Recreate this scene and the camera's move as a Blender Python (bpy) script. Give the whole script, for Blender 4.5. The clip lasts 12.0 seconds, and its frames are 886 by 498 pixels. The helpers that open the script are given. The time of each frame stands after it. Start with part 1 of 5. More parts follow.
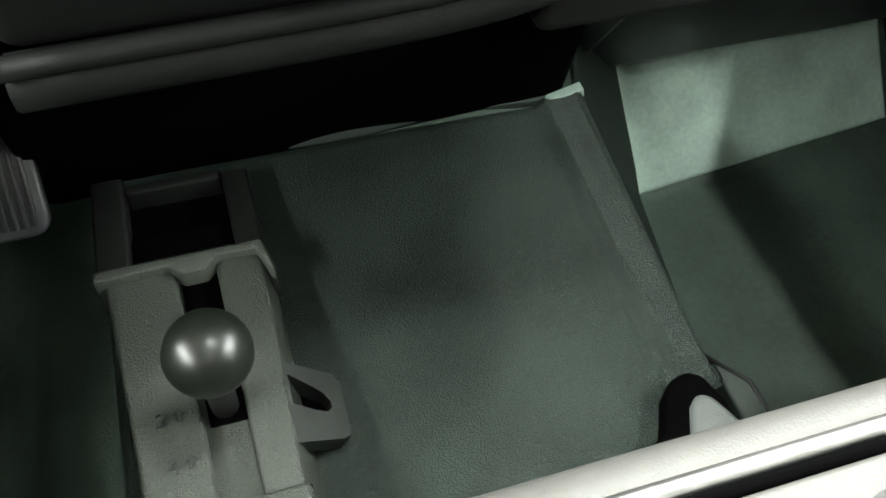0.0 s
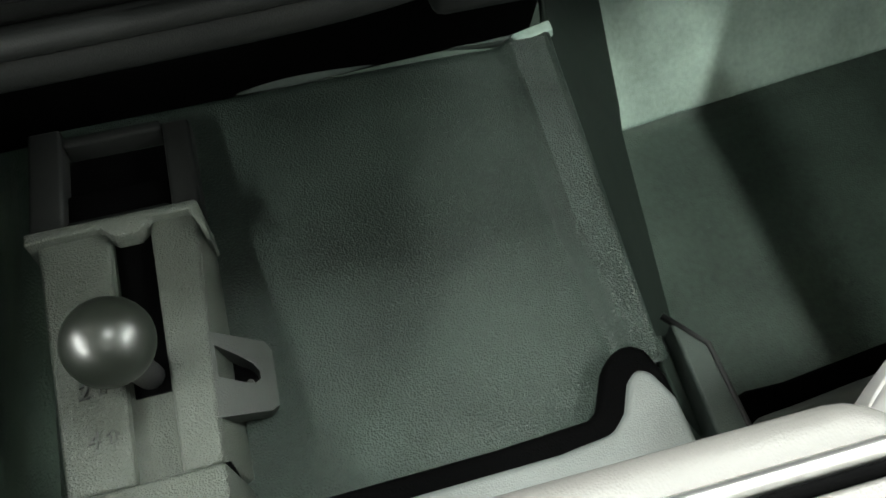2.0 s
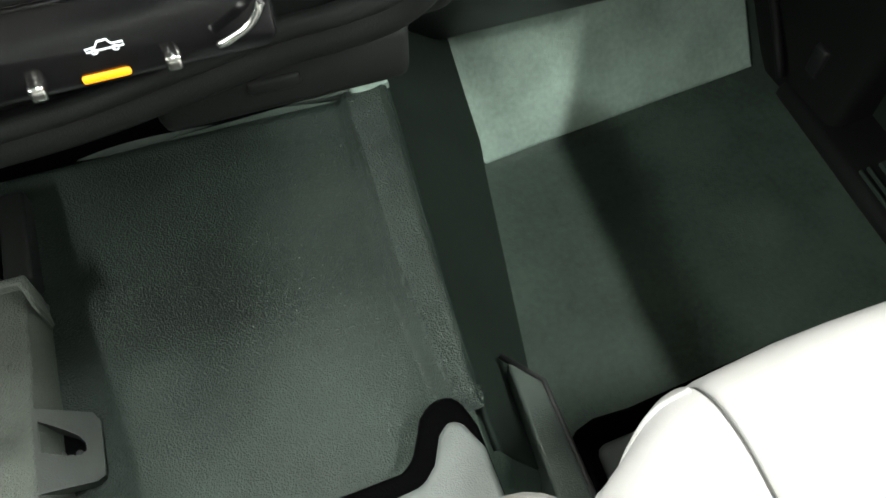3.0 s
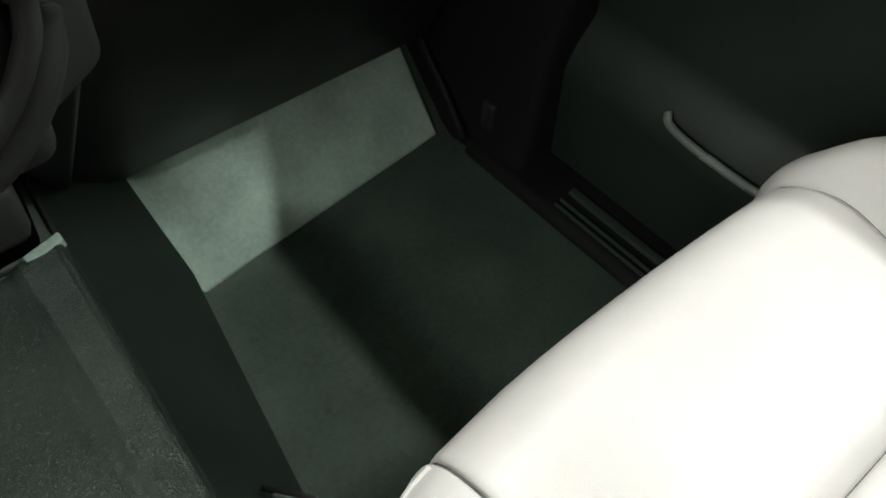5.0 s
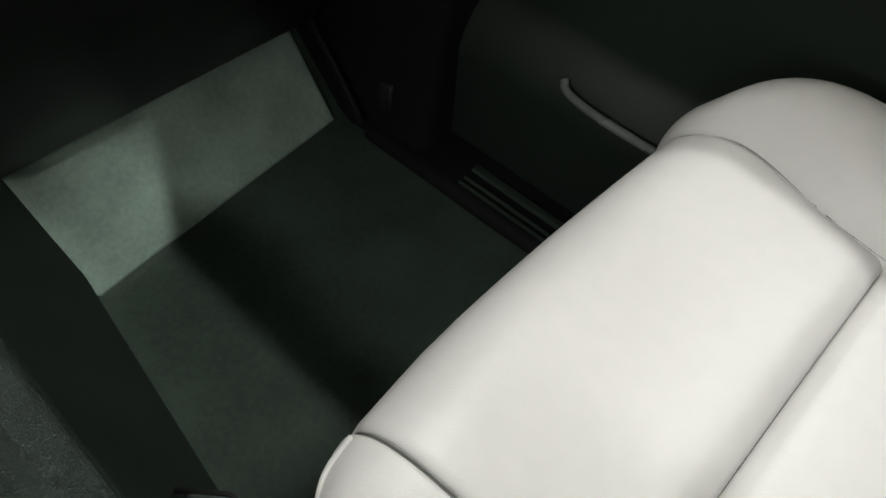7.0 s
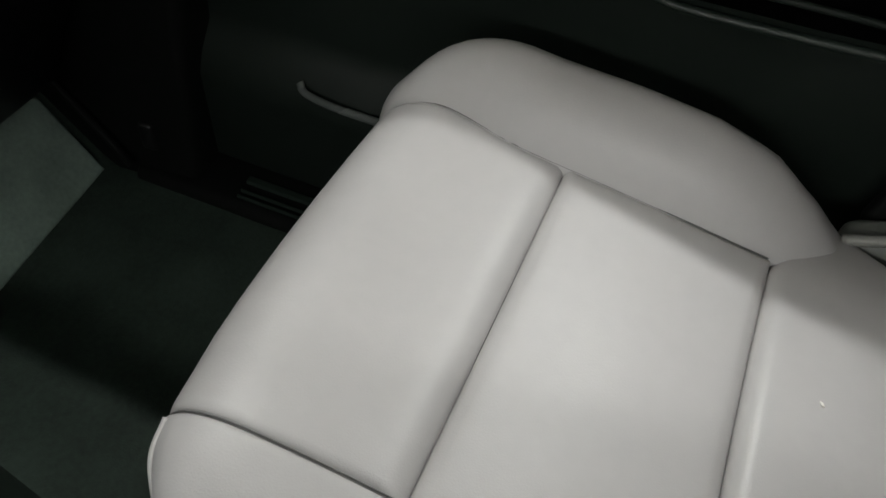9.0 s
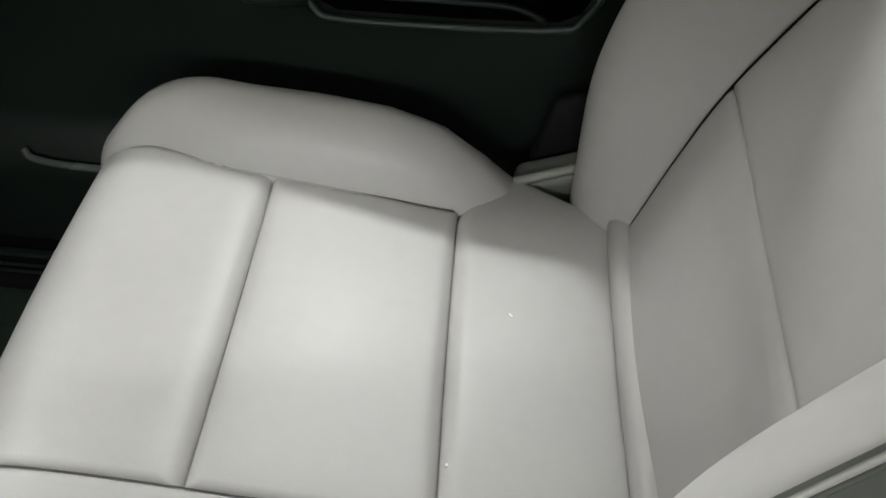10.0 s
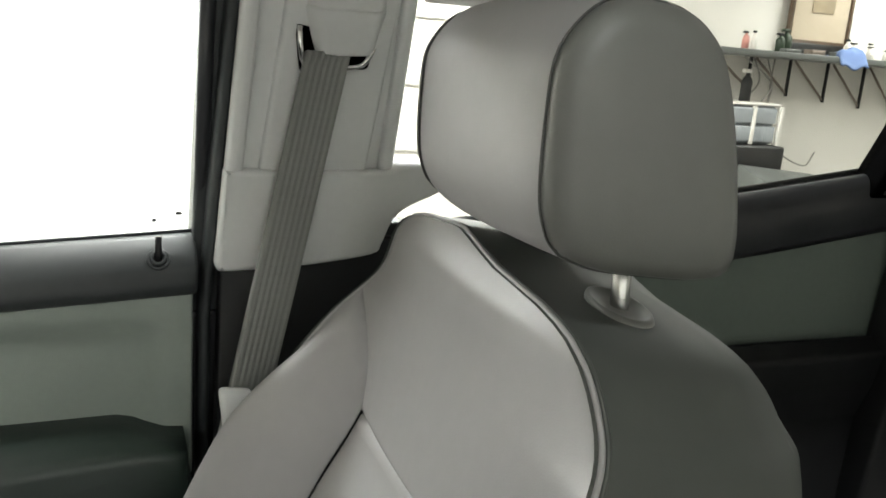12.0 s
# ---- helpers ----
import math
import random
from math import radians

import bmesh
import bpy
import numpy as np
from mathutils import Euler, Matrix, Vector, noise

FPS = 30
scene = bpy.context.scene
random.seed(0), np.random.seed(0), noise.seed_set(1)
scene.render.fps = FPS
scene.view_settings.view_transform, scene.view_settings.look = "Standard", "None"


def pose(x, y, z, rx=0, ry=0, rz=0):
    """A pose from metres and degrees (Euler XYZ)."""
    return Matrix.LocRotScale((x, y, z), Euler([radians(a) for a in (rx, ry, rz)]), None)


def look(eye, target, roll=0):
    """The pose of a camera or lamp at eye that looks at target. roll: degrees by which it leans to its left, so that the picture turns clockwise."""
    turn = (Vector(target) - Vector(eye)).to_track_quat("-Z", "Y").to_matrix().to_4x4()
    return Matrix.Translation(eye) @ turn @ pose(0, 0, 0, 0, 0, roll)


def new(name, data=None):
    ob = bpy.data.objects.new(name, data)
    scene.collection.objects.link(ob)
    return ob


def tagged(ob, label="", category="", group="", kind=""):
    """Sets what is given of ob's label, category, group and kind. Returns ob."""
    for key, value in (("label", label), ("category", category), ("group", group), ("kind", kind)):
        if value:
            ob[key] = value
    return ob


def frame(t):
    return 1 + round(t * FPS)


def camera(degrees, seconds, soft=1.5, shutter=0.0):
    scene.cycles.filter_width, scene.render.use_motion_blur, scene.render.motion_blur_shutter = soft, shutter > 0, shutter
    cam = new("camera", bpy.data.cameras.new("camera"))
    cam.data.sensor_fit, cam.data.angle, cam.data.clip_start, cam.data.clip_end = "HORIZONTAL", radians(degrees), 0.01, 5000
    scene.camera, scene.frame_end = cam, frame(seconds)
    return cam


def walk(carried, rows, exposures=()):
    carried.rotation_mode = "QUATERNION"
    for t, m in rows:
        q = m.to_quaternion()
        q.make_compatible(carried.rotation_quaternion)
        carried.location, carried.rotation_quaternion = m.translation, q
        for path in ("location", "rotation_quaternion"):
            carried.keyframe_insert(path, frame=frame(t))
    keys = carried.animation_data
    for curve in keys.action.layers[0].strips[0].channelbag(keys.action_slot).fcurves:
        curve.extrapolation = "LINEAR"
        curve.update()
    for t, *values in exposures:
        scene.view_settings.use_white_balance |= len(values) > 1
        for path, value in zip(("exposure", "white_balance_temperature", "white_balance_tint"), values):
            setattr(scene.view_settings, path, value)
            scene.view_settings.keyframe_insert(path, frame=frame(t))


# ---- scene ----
# ---- camera and walk ----
cam = camera(55.3, 12.0, soft=1.7)
PATH = [
    (0, (-0.091, -0.097, 0.709), (0.333, 1.117, -0.823), 2.5),
    (0.5, (-0.079, -0.086, 0.7), (0.28, 1.023, -0.926), 1.4),
    (1, (-0.069, -0.067, 0.703), (0.253, 0.973, -0.974), 1.3),
    (1.5, (-0.057, -0.059, 0.708), (0.248, 0.977, -0.976), 1.0),
    (2, (-0.014, -0.064, 0.723), (0.275, 0.972, -0.963), 0.2),
    (2.5, (0.042, -0.069, 0.749), (0.335, 0.945, -0.95), 0.4),
    (3, (0.093, -0.068, 0.77), (0.444, 0.927, -0.929), 0.7),
    (3.3, (0.116, -0.066, 0.779), (0.583, 0.951, -0.879), 2.3),
    (3.6, (0.127, -0.064, 0.785), (0.718, 0.944, -0.839), 3.2),
    (5.5, (0.138, -0.083, 0.75), (1.066, 0.791, -0.791), 4.9),
    (6, (0.136, -0.064, 0.737), (1.092, 0.785, -0.802), 4.6),
    (6.5, (0.134, -0.071, 0.728), (1.148, 0.725, -0.801), 6.6),
    (8.5, (0.113, -0.146, 0.785), (1.289, 0.42, -0.73), 8.1),
    (9, (0.089, -0.168, 0.801), (1.354, 0.25, -0.69), 5.9),
    (9.5, (0.053, -0.2, 0.848), (1.379, -0.008, -0.638), 5.6),
    (10, (0.032, -0.251, 0.884), (1.385, -0.26, -0.59), 5.5),
    (10.5, (-0.014, -0.299, 0.911), (1.523, -0.535, -0.346), 4.9),
    (10.8, (-0.046, -0.308, 0.924), (1.609, -0.673, -0.138), 4.7),
    (11, (-0.048, -0.319, 0.956), (1.638, -0.758, -0.026), 4.6),
    (11.2, (-0.063, -0.335, 0.965), (1.677, -0.826, 0.11), 4.1),
    (11.4, (-0.074, -0.336, 0.978), (1.693, -0.903, 0.232), 4.4),
    (11.6, (-0.087, -0.345, 0.984), (1.702, -0.962, 0.337), 4.4),
    (12, (-0.121, -0.328, 1.001), (1.68, -1.067, 0.54), 4.4),
]
walk(cam, [(t, look(eye, target, roll)) for t, eye, target, roll in PATH], exposures=[
    (0, 1.2, 6480, 7), (3.4, 1.2, 6480, 7), (5.4, 0.30, 6620, 9), (6.7, 0.06, 6600, 9.5), (8.3, -0.45, 6470, 13), (9.4, -0.72, 6460, 12), (10, -0.38, 6440, 11.2), (10.5, 0.18, 6440, 10.7), (11.2, 0.48, 6440, 10.9), (11.6, 0.27, 6400, 10.8667), (12, 0.0, 6400, 11)])

# ---- world and light ----
world = bpy.data.worlds.new("garage_air")
scene.world = world
world.use_nodes = True
world.node_tree.nodes["Background"].inputs[0].default_value = (0.9, 1.0, 0.93, 1)
world.node_tree.nodes["Background"].inputs[1].default_value = 0.004


def area_lamp(name, eye, target, sx, sy, power, colour):
    data = bpy.data.lights.new(name, "AREA")
    data.shape, data.size, data.size_y, data.energy, data.color = "RECTANGLE", sx, sy, power, colour
    ob = new(name, data)
    ob.matrix_world = look(eye, target)
    return ob


TUBE = (0.97, 1.0, 0.95)
# fluorescent fixtures under the garage ceiling
area_lamp("tube_light_east", (2.85, -0.2, 1.92), (2.85, -0.2, 0), 0.5, 3.4, 420, TUBE)
area_lamp("tube_light_west", (-2.4, -0.2, 1.92), (-2.4, -0.2, 0), 0.5, 3.4, 250, TUBE)
area_lamp("tube_light_rear", (2.2, -4.4, 1.92), (2.2, -4.4, 0), 2.4, 0.5, 115, TUBE)
area_lamp("tube_light_front", (0.83, 0.93, 1.92), (0.83, 0.93, 0), 0.10, 0.40, 29, TUBE)
area_lamp("tube_light_side", (1.365, -0.45, 1.92), (1.365, -0.45, 0), 0.040, 0.3, 29, TUBE)
# the cab's dome lamp and an added spot under the headliner
area_lamp("dome_lamp_light", (0.0, -0.52, 1.258), (0.0, -0.52, 0), 0.05, 0.04, 0.7, (0.97, 1.0, 0.96))


def lever_fill_light(eye, target, power, spread, blend, size):
    fill_spot = bpy.data.lights.new("lever_fill_light", "SPOT")
    fill_spot.energy, fill_spot.color, fill_spot.spot_size, fill_spot.spot_blend, fill_spot.shadow_soft_size = power, (0.95, 1.0, 0.955), radians(spread), blend, size
    new("lever_fill_light", fill_spot).matrix_world = look(eye, target)


# unseen spot, added to brighten the lever and the mat
lever_fill_light((0.10, 0.03, 1.205), (-0.03, -0.02, 0.24), 34, 42, 1.0, 0.09)


# ---- materials ----
def material(name, colour, rough=0.5, metal=0.0, vary=0.12, vary_scale=9.0, grain=0.0, grain_scale=900.0, spec=0.5,
             smudge=0.08, fibre=False, specks=0.0, speck_from=0.69, depth=0.0006):
    m = bpy.data.materials.new(name)
    m.use_nodes = True
    n, l = m.node_tree.nodes, m.node_tree.links
    b = n["Principled BSDF"]
    b.inputs["Metallic"].default_value = metal
    b.inputs["Specular IOR Level"].default_value = spec
    co = n.new("ShaderNodeTexCoord")
    big = n.new("ShaderNodeTexNoise")
    big.inputs["Scale"].default_value, big.inputs["Detail"].default_value = vary_scale, 6
    fine = n.new("ShaderNodeTexNoise")
    fine.inputs["Scale"].default_value, fine.inputs["Detail"].default_value = vary_scale * 14, 4
    l.new(co.outputs["Object"], big.inputs["Vector"])
    l.new(co.outputs["Object"], fine.inputs["Vector"])
    add = n.new("ShaderNodeMath")
    add.operation = "MULTIPLY_ADD"
    l.new(fine.outputs["Fac"], add.inputs[0])
    add.inputs[1].default_value = 0.45
    l.new(big.outputs["Fac"], add.inputs[2])
    ramp = n.new("ShaderNodeValToRGB")
    ramp.color_ramp.elements[0].position, ramp.color_ramp.elements[1].position = 0.45, 1.0
    hi = tuple(min(1, c * (1 + vary)) for c in colour)
    lo = tuple(c * (1 - vary) for c in colour)
    ramp.color_ramp.elements[0].color, ramp.color_ramp.elements[1].color = (*lo, 1), (*hi, 1)
    l.new(add.outputs[0], ramp.inputs[0])
    if specks:
        dots = n.new("ShaderNodeTexNoise")
        dots.inputs["Scale"].default_value, dots.inputs["Detail"].default_value = 620, 2
        l.new(co.outputs["Object"], dots.inputs["Vector"])
        cut = n.new("ShaderNodeMapRange")
        cut.inputs[1].default_value, cut.inputs[2].default_value, cut.inputs[4].default_value = speck_from, speck_from + 0.09, specks
        l.new(dots.outputs["Fac"], cut.inputs[0])
        mix = n.new("ShaderNodeMix")
        mix.data_type = "RGBA"
        l.new(cut.outputs[0], mix.inputs["Factor"])
        l.new(ramp.outputs[0], mix.inputs[6])
        mix.inputs[7].default_value = (0.16, 0.21, 0.18, 1)
        l.new(mix.outputs[2], b.inputs["Base Color"])
    else:
        l.new(ramp.outputs[0], b.inputs["Base Color"])
    mr = n.new("ShaderNodeMapRange")
    mr.inputs[1].default_value, mr.inputs[2].default_value = 0.3, 0.7
    mr.inputs[3].default_value, mr.inputs[4].default_value = max(0.02, rough - smudge), min(1, rough + smudge)
    l.new(big.outputs["Fac"], mr.inputs[0])
    l.new(mr.outputs[0], b.inputs["Roughness"])
    if grain:
        if fibre:
            tex = n.new("ShaderNodeTexNoise")
            tex.inputs["Scale"].default_value, tex.inputs["Detail"].default_value = grain_scale, 3
            out = tex.outputs["Fac"]
        else:
            tex = n.new("ShaderNodeTexVoronoi")
            tex.inputs["Scale"].default_value = grain_scale
            out = tex.outputs["Distance"]
        l.new(co.outputs["Object"], tex.inputs["Vector"])
        bump = n.new("ShaderNodeBump")
        bump.inputs["Strength"].default_value, bump.inputs["Distance"].default_value = grain, depth
        l.new(out, bump.inputs["Height"])
        l.new(bump.outputs[0], b.inputs["Normal"])
    return m


def glowing(name, colour, strength):
    m = bpy.data.materials.new(name)
    m.use_nodes = True
    b = m.node_tree.nodes["Principled BSDF"]
    b.inputs["Base Color"].default_value = (*colour, 1)
    b.inputs["Emission Color"].default_value = (*colour, 1)
    b.inputs["Emission Strength"].default_value = strength
    return m


def glass_material(name, tint, rough=0.0):
    m = bpy.data.materials.new(name)
    m.use_nodes = True
    n, l = m.node_tree.nodes, m.node_tree.links
    n.remove(n["Principled BSDF"])
    clear, gloss, mix = (n.new(k) for k in ("ShaderNodeBsdfTransparent", "ShaderNodeBsdfGlossy", "ShaderNodeMixShader"))
    clear.inputs[0].default_value = (*tint, 1)
    gloss.inputs["Roughness"].default_value = rough
    mix.inputs[0].default_value = 0.04
    l.new(clear.outputs[0], mix.inputs[1])
    l.new(gloss.outputs[0], mix.inputs[2])
    l.new(mix.outputs[0], n["Material Output"].inputs[0])
    return m


VINYL = material("seat_vinyl", (0.385, 0.374, 0.372), 0.46, vary=0.05, vary_scale=5, grain=0.10, grain_scale=800)
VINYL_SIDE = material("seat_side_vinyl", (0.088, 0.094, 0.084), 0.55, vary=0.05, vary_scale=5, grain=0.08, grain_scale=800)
# seat vinyl darkened: the headrest sides' shade is in this colour
HEADSIDE = material("headrest_shaded_vinyl", (0.185, 0.185, 0.172), 0.5, vary=0.05, vary_scale=5, grain=0.08, grain_scale=800)
PIPING = material("seat_piping", (0.42, 0.41, 0.405), 0.5, vary=0.08)
THREAD = material("seam_thread", (0.10, 0.10, 0.095), 0.8, vary=0.1)
DARK = material("dark_plastic", (0.0065, 0.0072, 0.0068), 0.6, vary=0.15, spec=0.14, grain=0.14, grain_scale=1300)
DOOR_LOW = material("door_lower_plastic", (0.011, 0.016, 0.013), 0.5, vary=0.15, spec=0.3, grain=0.3, grain_scale=1200)
GREEN_DARK = material("door_dark_plastic", (0.0188, 0.0287, 0.0230), 0.38, vary=0.12, grain=0.3, grain_scale=1200)
BLACK = material("black_plastic", (0.008, 0.008, 0.0085), 0.5, vary=0.2, grain=0.2)
PIANO = material("gloss_black_plastic", (0.005, 0.005, 0.0055), 0.16, vary=0.1, spec=0.4, smudge=0.05)
DOOR_LIGHT = material("door_light_panel", (0.262, 0.295, 0.262), 0.55, vary=0.06, grain=0.3, grain_scale=1000)
# door panel colour taken down, so the rear door's shade is painted in
REAR_PANEL = material("shaded_rear_panel", (0.15, 0.18, 0.155), 0.6, vary=0.08, grain=0.3, grain_scale=1000)
PILLAR = material("pillar_trim", (0.74, 0.74, 0.725), 0.55, vary=0.04, grain=0.25, grain_scale=1300)
MATRUB = material("floor_rubber", (0.0180, 0.0265, 0.0219), 0.42, spec=0.30, vary=0.35, vary_scale=14, grain=1.0, grain_scale=760, depth=0.0008)
MATEDGE = material("lit_mat_rubber", (0.031, 0.043, 0.037), 0.42, spec=0.45, vary=0.45, vary_scale=30, grain=1.0, grain_scale=700, depth=0.0018)
# near-black for black parts, and to paint shade into panels and recesses
FLAT_BLACK = material("flat_black", (0.0012, 0.0012, 0.00125), 0.95, vary=0.2, spec=0.015, grain=0.6, grain_scale=700, fibre=True)
CARPET = material("floor_vinyl", (0.036, 0.052, 0.042), 0.6, spec=0.2, vary=0.4, vary_scale=11, grain=0.6, grain_scale=480, specks=0.3)
FOLDM = material("insulation_felt", (0.050, 0.062, 0.056), 0.9, spec=0.1, vary=0.25, vary_scale=14, grain=0.7, grain_scale=900, fibre=True)
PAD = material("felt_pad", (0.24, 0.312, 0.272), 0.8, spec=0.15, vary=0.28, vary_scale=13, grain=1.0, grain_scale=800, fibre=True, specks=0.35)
# darker than the floor, so the tunnel side's shade is in the colour
TUNNEL = material("tunnel_side_shade", (0.0115, 0.0172, 0.0138), 0.8, spec=0.12, vary=0.3, vary_scale=12, grain=0.6, grain_scale=700, fibre=True)
BEZEL = material("shifter_plastic", (0.055, 0.062, 0.053), 0.42, spec=0.35, vary=0.12, grain=0.9, grain_scale=800, depth=0.0007)
TABM = material("tab_plastic", (0.034, 0.038, 0.035), 0.45, vary=0.12, grain=0.3, grain_scale=900)
KNOBM = material("knob_plastic", (0.0065, 0.0080, 0.0060), 0.38, vary=0.1, smudge=0.03)
CHROME = material("chrome", (0.75, 0.75, 0.73), 0.14, metal=1.0, vary=0.04, smudge=0.05)
SATIN = material("satin_chrome", (0.72, 0.72, 0.71), 0.36, metal=1.0, vary=0.03, smudge=0.04)
SILVER = material("satin_silver", (0.55, 0.55, 0.54), 0.3, metal=1.0, vary=0.05)
GREYBASE = material("grey_base_plastic", (0.115, 0.124, 0.120), 0.42, vary=0.1, grain=0.3)
RAILM = material("rail_cover_plastic", (0.058, 0.072, 0.064), 0.5, spec=0.3, vary=0.15, grain=0.4)
CONSOLE = material("console_vinyl", (0.080, 0.077, 0.073), 0.5, vary=0.04, grain=0.2, grain_scale=800)
RIMGLOSS = material("glossy_trim_plastic", (0.11, 0.12, 0.115), 0.24, vary=0.2, smudge=0.1)
LEDGE = material("window_ledge_vinyl", (0.036, 0.040, 0.041), 0.5, vary=0.12, grain=0.12, grain_scale=1200)
RUBBER = material("seal_rubber", (0.022, 0.023, 0.026), 0.42, vary=0.15)
WEB = material("belt_webbing", (0.25, 0.25, 0.235), 0.75, vary=0.08, grain=0.6, grain_scale=1600)
HEADLINER = material("headliner_cloth", (0.55, 0.54, 0.51), 0.9, vary=0.05, grain=0.4, grain_scale=1400, fibre=True)
WALLPAINT = material("garage_paint", (0.80, 0.78, 0.74), 0.7, vary=0.04, vary_scale=1.5)
CONCRETE = material("concrete", (0.32, 0.31, 0.29), 0.7, vary=0.15, vary_scale=2.0)
BATTEN = material("batten_paint", (0.55, 0.54, 0.52), 0.6, vary=0.06)
PANE = glass_material("clear_glass", (0.97, 0.985, 0.975))
TINTED = glass_material("tinted_glass", (0.74, 0.735, 0.71))
AMBER = glowing("amber_light", (1.0, 0.26, 0.003), 0.75)
WHITEGLOW = glowing("icon_light", (0.8, 0.85, 0.9), 0.22)
BLUE = glowing("dial_blue", (0.04, 0.22, 0.6), 0.5)
RED = glowing("dial_red", (0.8, 0.05, 0.03), 0.5)


# ---- builders ----
def smooth_faces(bm, on=True):
    for f in bm.faces:
        f.smooth = on
    return bm


def root(name, place, label, category, group="", kind=""):
    ob = new(name)
    ob.location = place
    ob.empty_display_size = 0.05
    return tagged(ob, label, category, group, kind)


def mesh_object(name, bm, mat, parent=None, label=""):
    me = bpy.data.meshes.new(name)
    off = Vector((0, 0, 0))
    p = parent
    while p is not None:
        off += p.location
        p = p.parent
    bmesh.ops.translate(bm, verts=bm.verts, vec=-off)
    bmesh.ops.recalc_face_normals(bm, faces=bm.faces)
    bm.to_mesh(me)
    bm.free()
    me.materials.append(mat)
    ob = new(name, me)
    if parent is not None:
        ob.parent = parent
    if label:
        ob["label"] = label
    return ob


def part(name, bm, mat, parent, label=""):
    return mesh_object(name, bm, mat, parent, label)


def thing(name, bm, mat, label, category, group="", kind=""):
    return tagged(mesh_object(name, bm, mat), label, category, group, kind)


def box(x0, x1, y0, y1, z0, z1, bevel=0.0, seg=2, bm=None):
    own = bmesh.new()
    bmesh.ops.create_cube(own, size=1)
    for v in own.verts:
        v.co = Vector((x0 + (v.co.x + .5) * (x1 - x0), y0 + (v.co.y + .5) * (y1 - y0), z0 + (v.co.z + .5) * (z1 - z0)))
    if bevel:
        bmesh.ops.bevel(own, geom=own.edges[:], offset=bevel, segments=seg, affect="EDGES", profile=0.5)
        smooth_faces(own)
    return join(bm, own)


def join(bm, own):
    if bm is None:
        return own
    tmp = bpy.data.meshes.new("tmp")
    own.to_mesh(tmp)
    own.free()
    bm.from_mesh(tmp)
    bpy.data.meshes.remove(tmp)
    return bm


def hexa(pts, bevel=0.0, seg=2, bm=None):
    """A block from eight corners: four below, four above, each round."""
    own = bmesh.new()
    v = [own.verts.new(p) for p in pts]
    for f in ((3, 2, 1, 0), (4, 5, 6, 7), (0, 1, 5, 4), (1, 2, 6, 5), (2, 3, 7, 6), (3, 0, 4, 7)):
        own.faces.new([v[i] for i in f])
    bmesh.ops.recalc_face_normals(own, faces=own.faces)
    if bevel:
        bmesh.ops.bevel(own, geom=own.edges[:], offset=bevel, segments=seg, affect="EDGES", profile=0.5)
        smooth_faces(own)
    return join(bm, own)


def prism(outline, axis, a0, a1, bevel=0.0, seg=2, bm=None):
    """A flat outline (two coordinates, in the order of the other axes) drawn out along an axis."""
    own = bmesh.new()

    def place(p, a):
        return {"x": (a, p[0], p[1]), "y": (p[0], a, p[1]), "z": (p[0], p[1], a)}[axis]

    low, high = [own.verts.new(place(p, a0)) for p in outline], [own.verts.new(place(p, a1)) for p in outline]
    own.faces.new(low)
    own.faces.new(high[::-1])
    k = len(outline)
    for i in range(k):
        own.faces.new((low[i], high[i], high[(i + 1) % k], low[(i + 1) % k]))
    bmesh.ops.recalc_face_normals(own, faces=own.faces)
    if bevel:
        edges = [e for e in own.edges if e.calc_face_angle(0) > 0.5]
        bmesh.ops.bevel(own, geom=edges, offset=bevel, segments=seg, affect="EDGES", profile=0.5)
        smooth_faces(own)
    return join(bm, own)


def catmull(points, n):
    """n points along a smooth curve through the given ones."""
    pts = [Vector(p) for p in points]
    pts = [2 * pts[0] - pts[1]] + pts + [2 * pts[-1] - pts[-2]]
    out = []
    segs = len(pts) - 3
    for i in range(n):
        t = i / (n - 1) * segs
        k = min(int(t), segs - 1)
        f = t - k
        a, b, c, d = pts[k:k + 4]
        out.append(0.5 * (2 * b + (c - a) * f + (2 * a - 5 * b + 4 * c - d) * f * f + (3 * b - a - 3 * c + d) * f ** 3))
    return out


def tube(points, radius, sides=8, bm=None, closed=False):
    own = bmesh.new()
    rings = []
    k = len(points)
    for i, p in enumerate(points):
        a = points[(i - 1) % k] if closed or i else p
        b = points[(i + 1) % k] if closed or i < k - 1 else p
        d = (Vector(b) - Vector(a)).normalized()
        side = d.cross(Vector((0.13, 0.21, 0.97)))
        if side.length < 0.05:
            side = d.cross(Vector((1, 0, 0)))
        side.normalize()
        up = side.cross(d)
        rings.append([own.verts.new(Vector(p) + radius * (math.cos(q) * side + math.sin(q) * up))
                      for q in (2 * math.pi * j / sides for j in range(sides))])
    for i in range(k if closed else k - 1):
        r0, r1 = rings[i], rings[(i + 1) % k]
        for j in range(sides):
            own.faces.new((r0[j], r0[(j + 1) % sides], r1[(j + 1) % sides], r1[j]))
    if not closed:
        own.faces.new(rings[0])
        own.faces.new(rings[-1][::-1])
    return join(bm, smooth_faces(own))


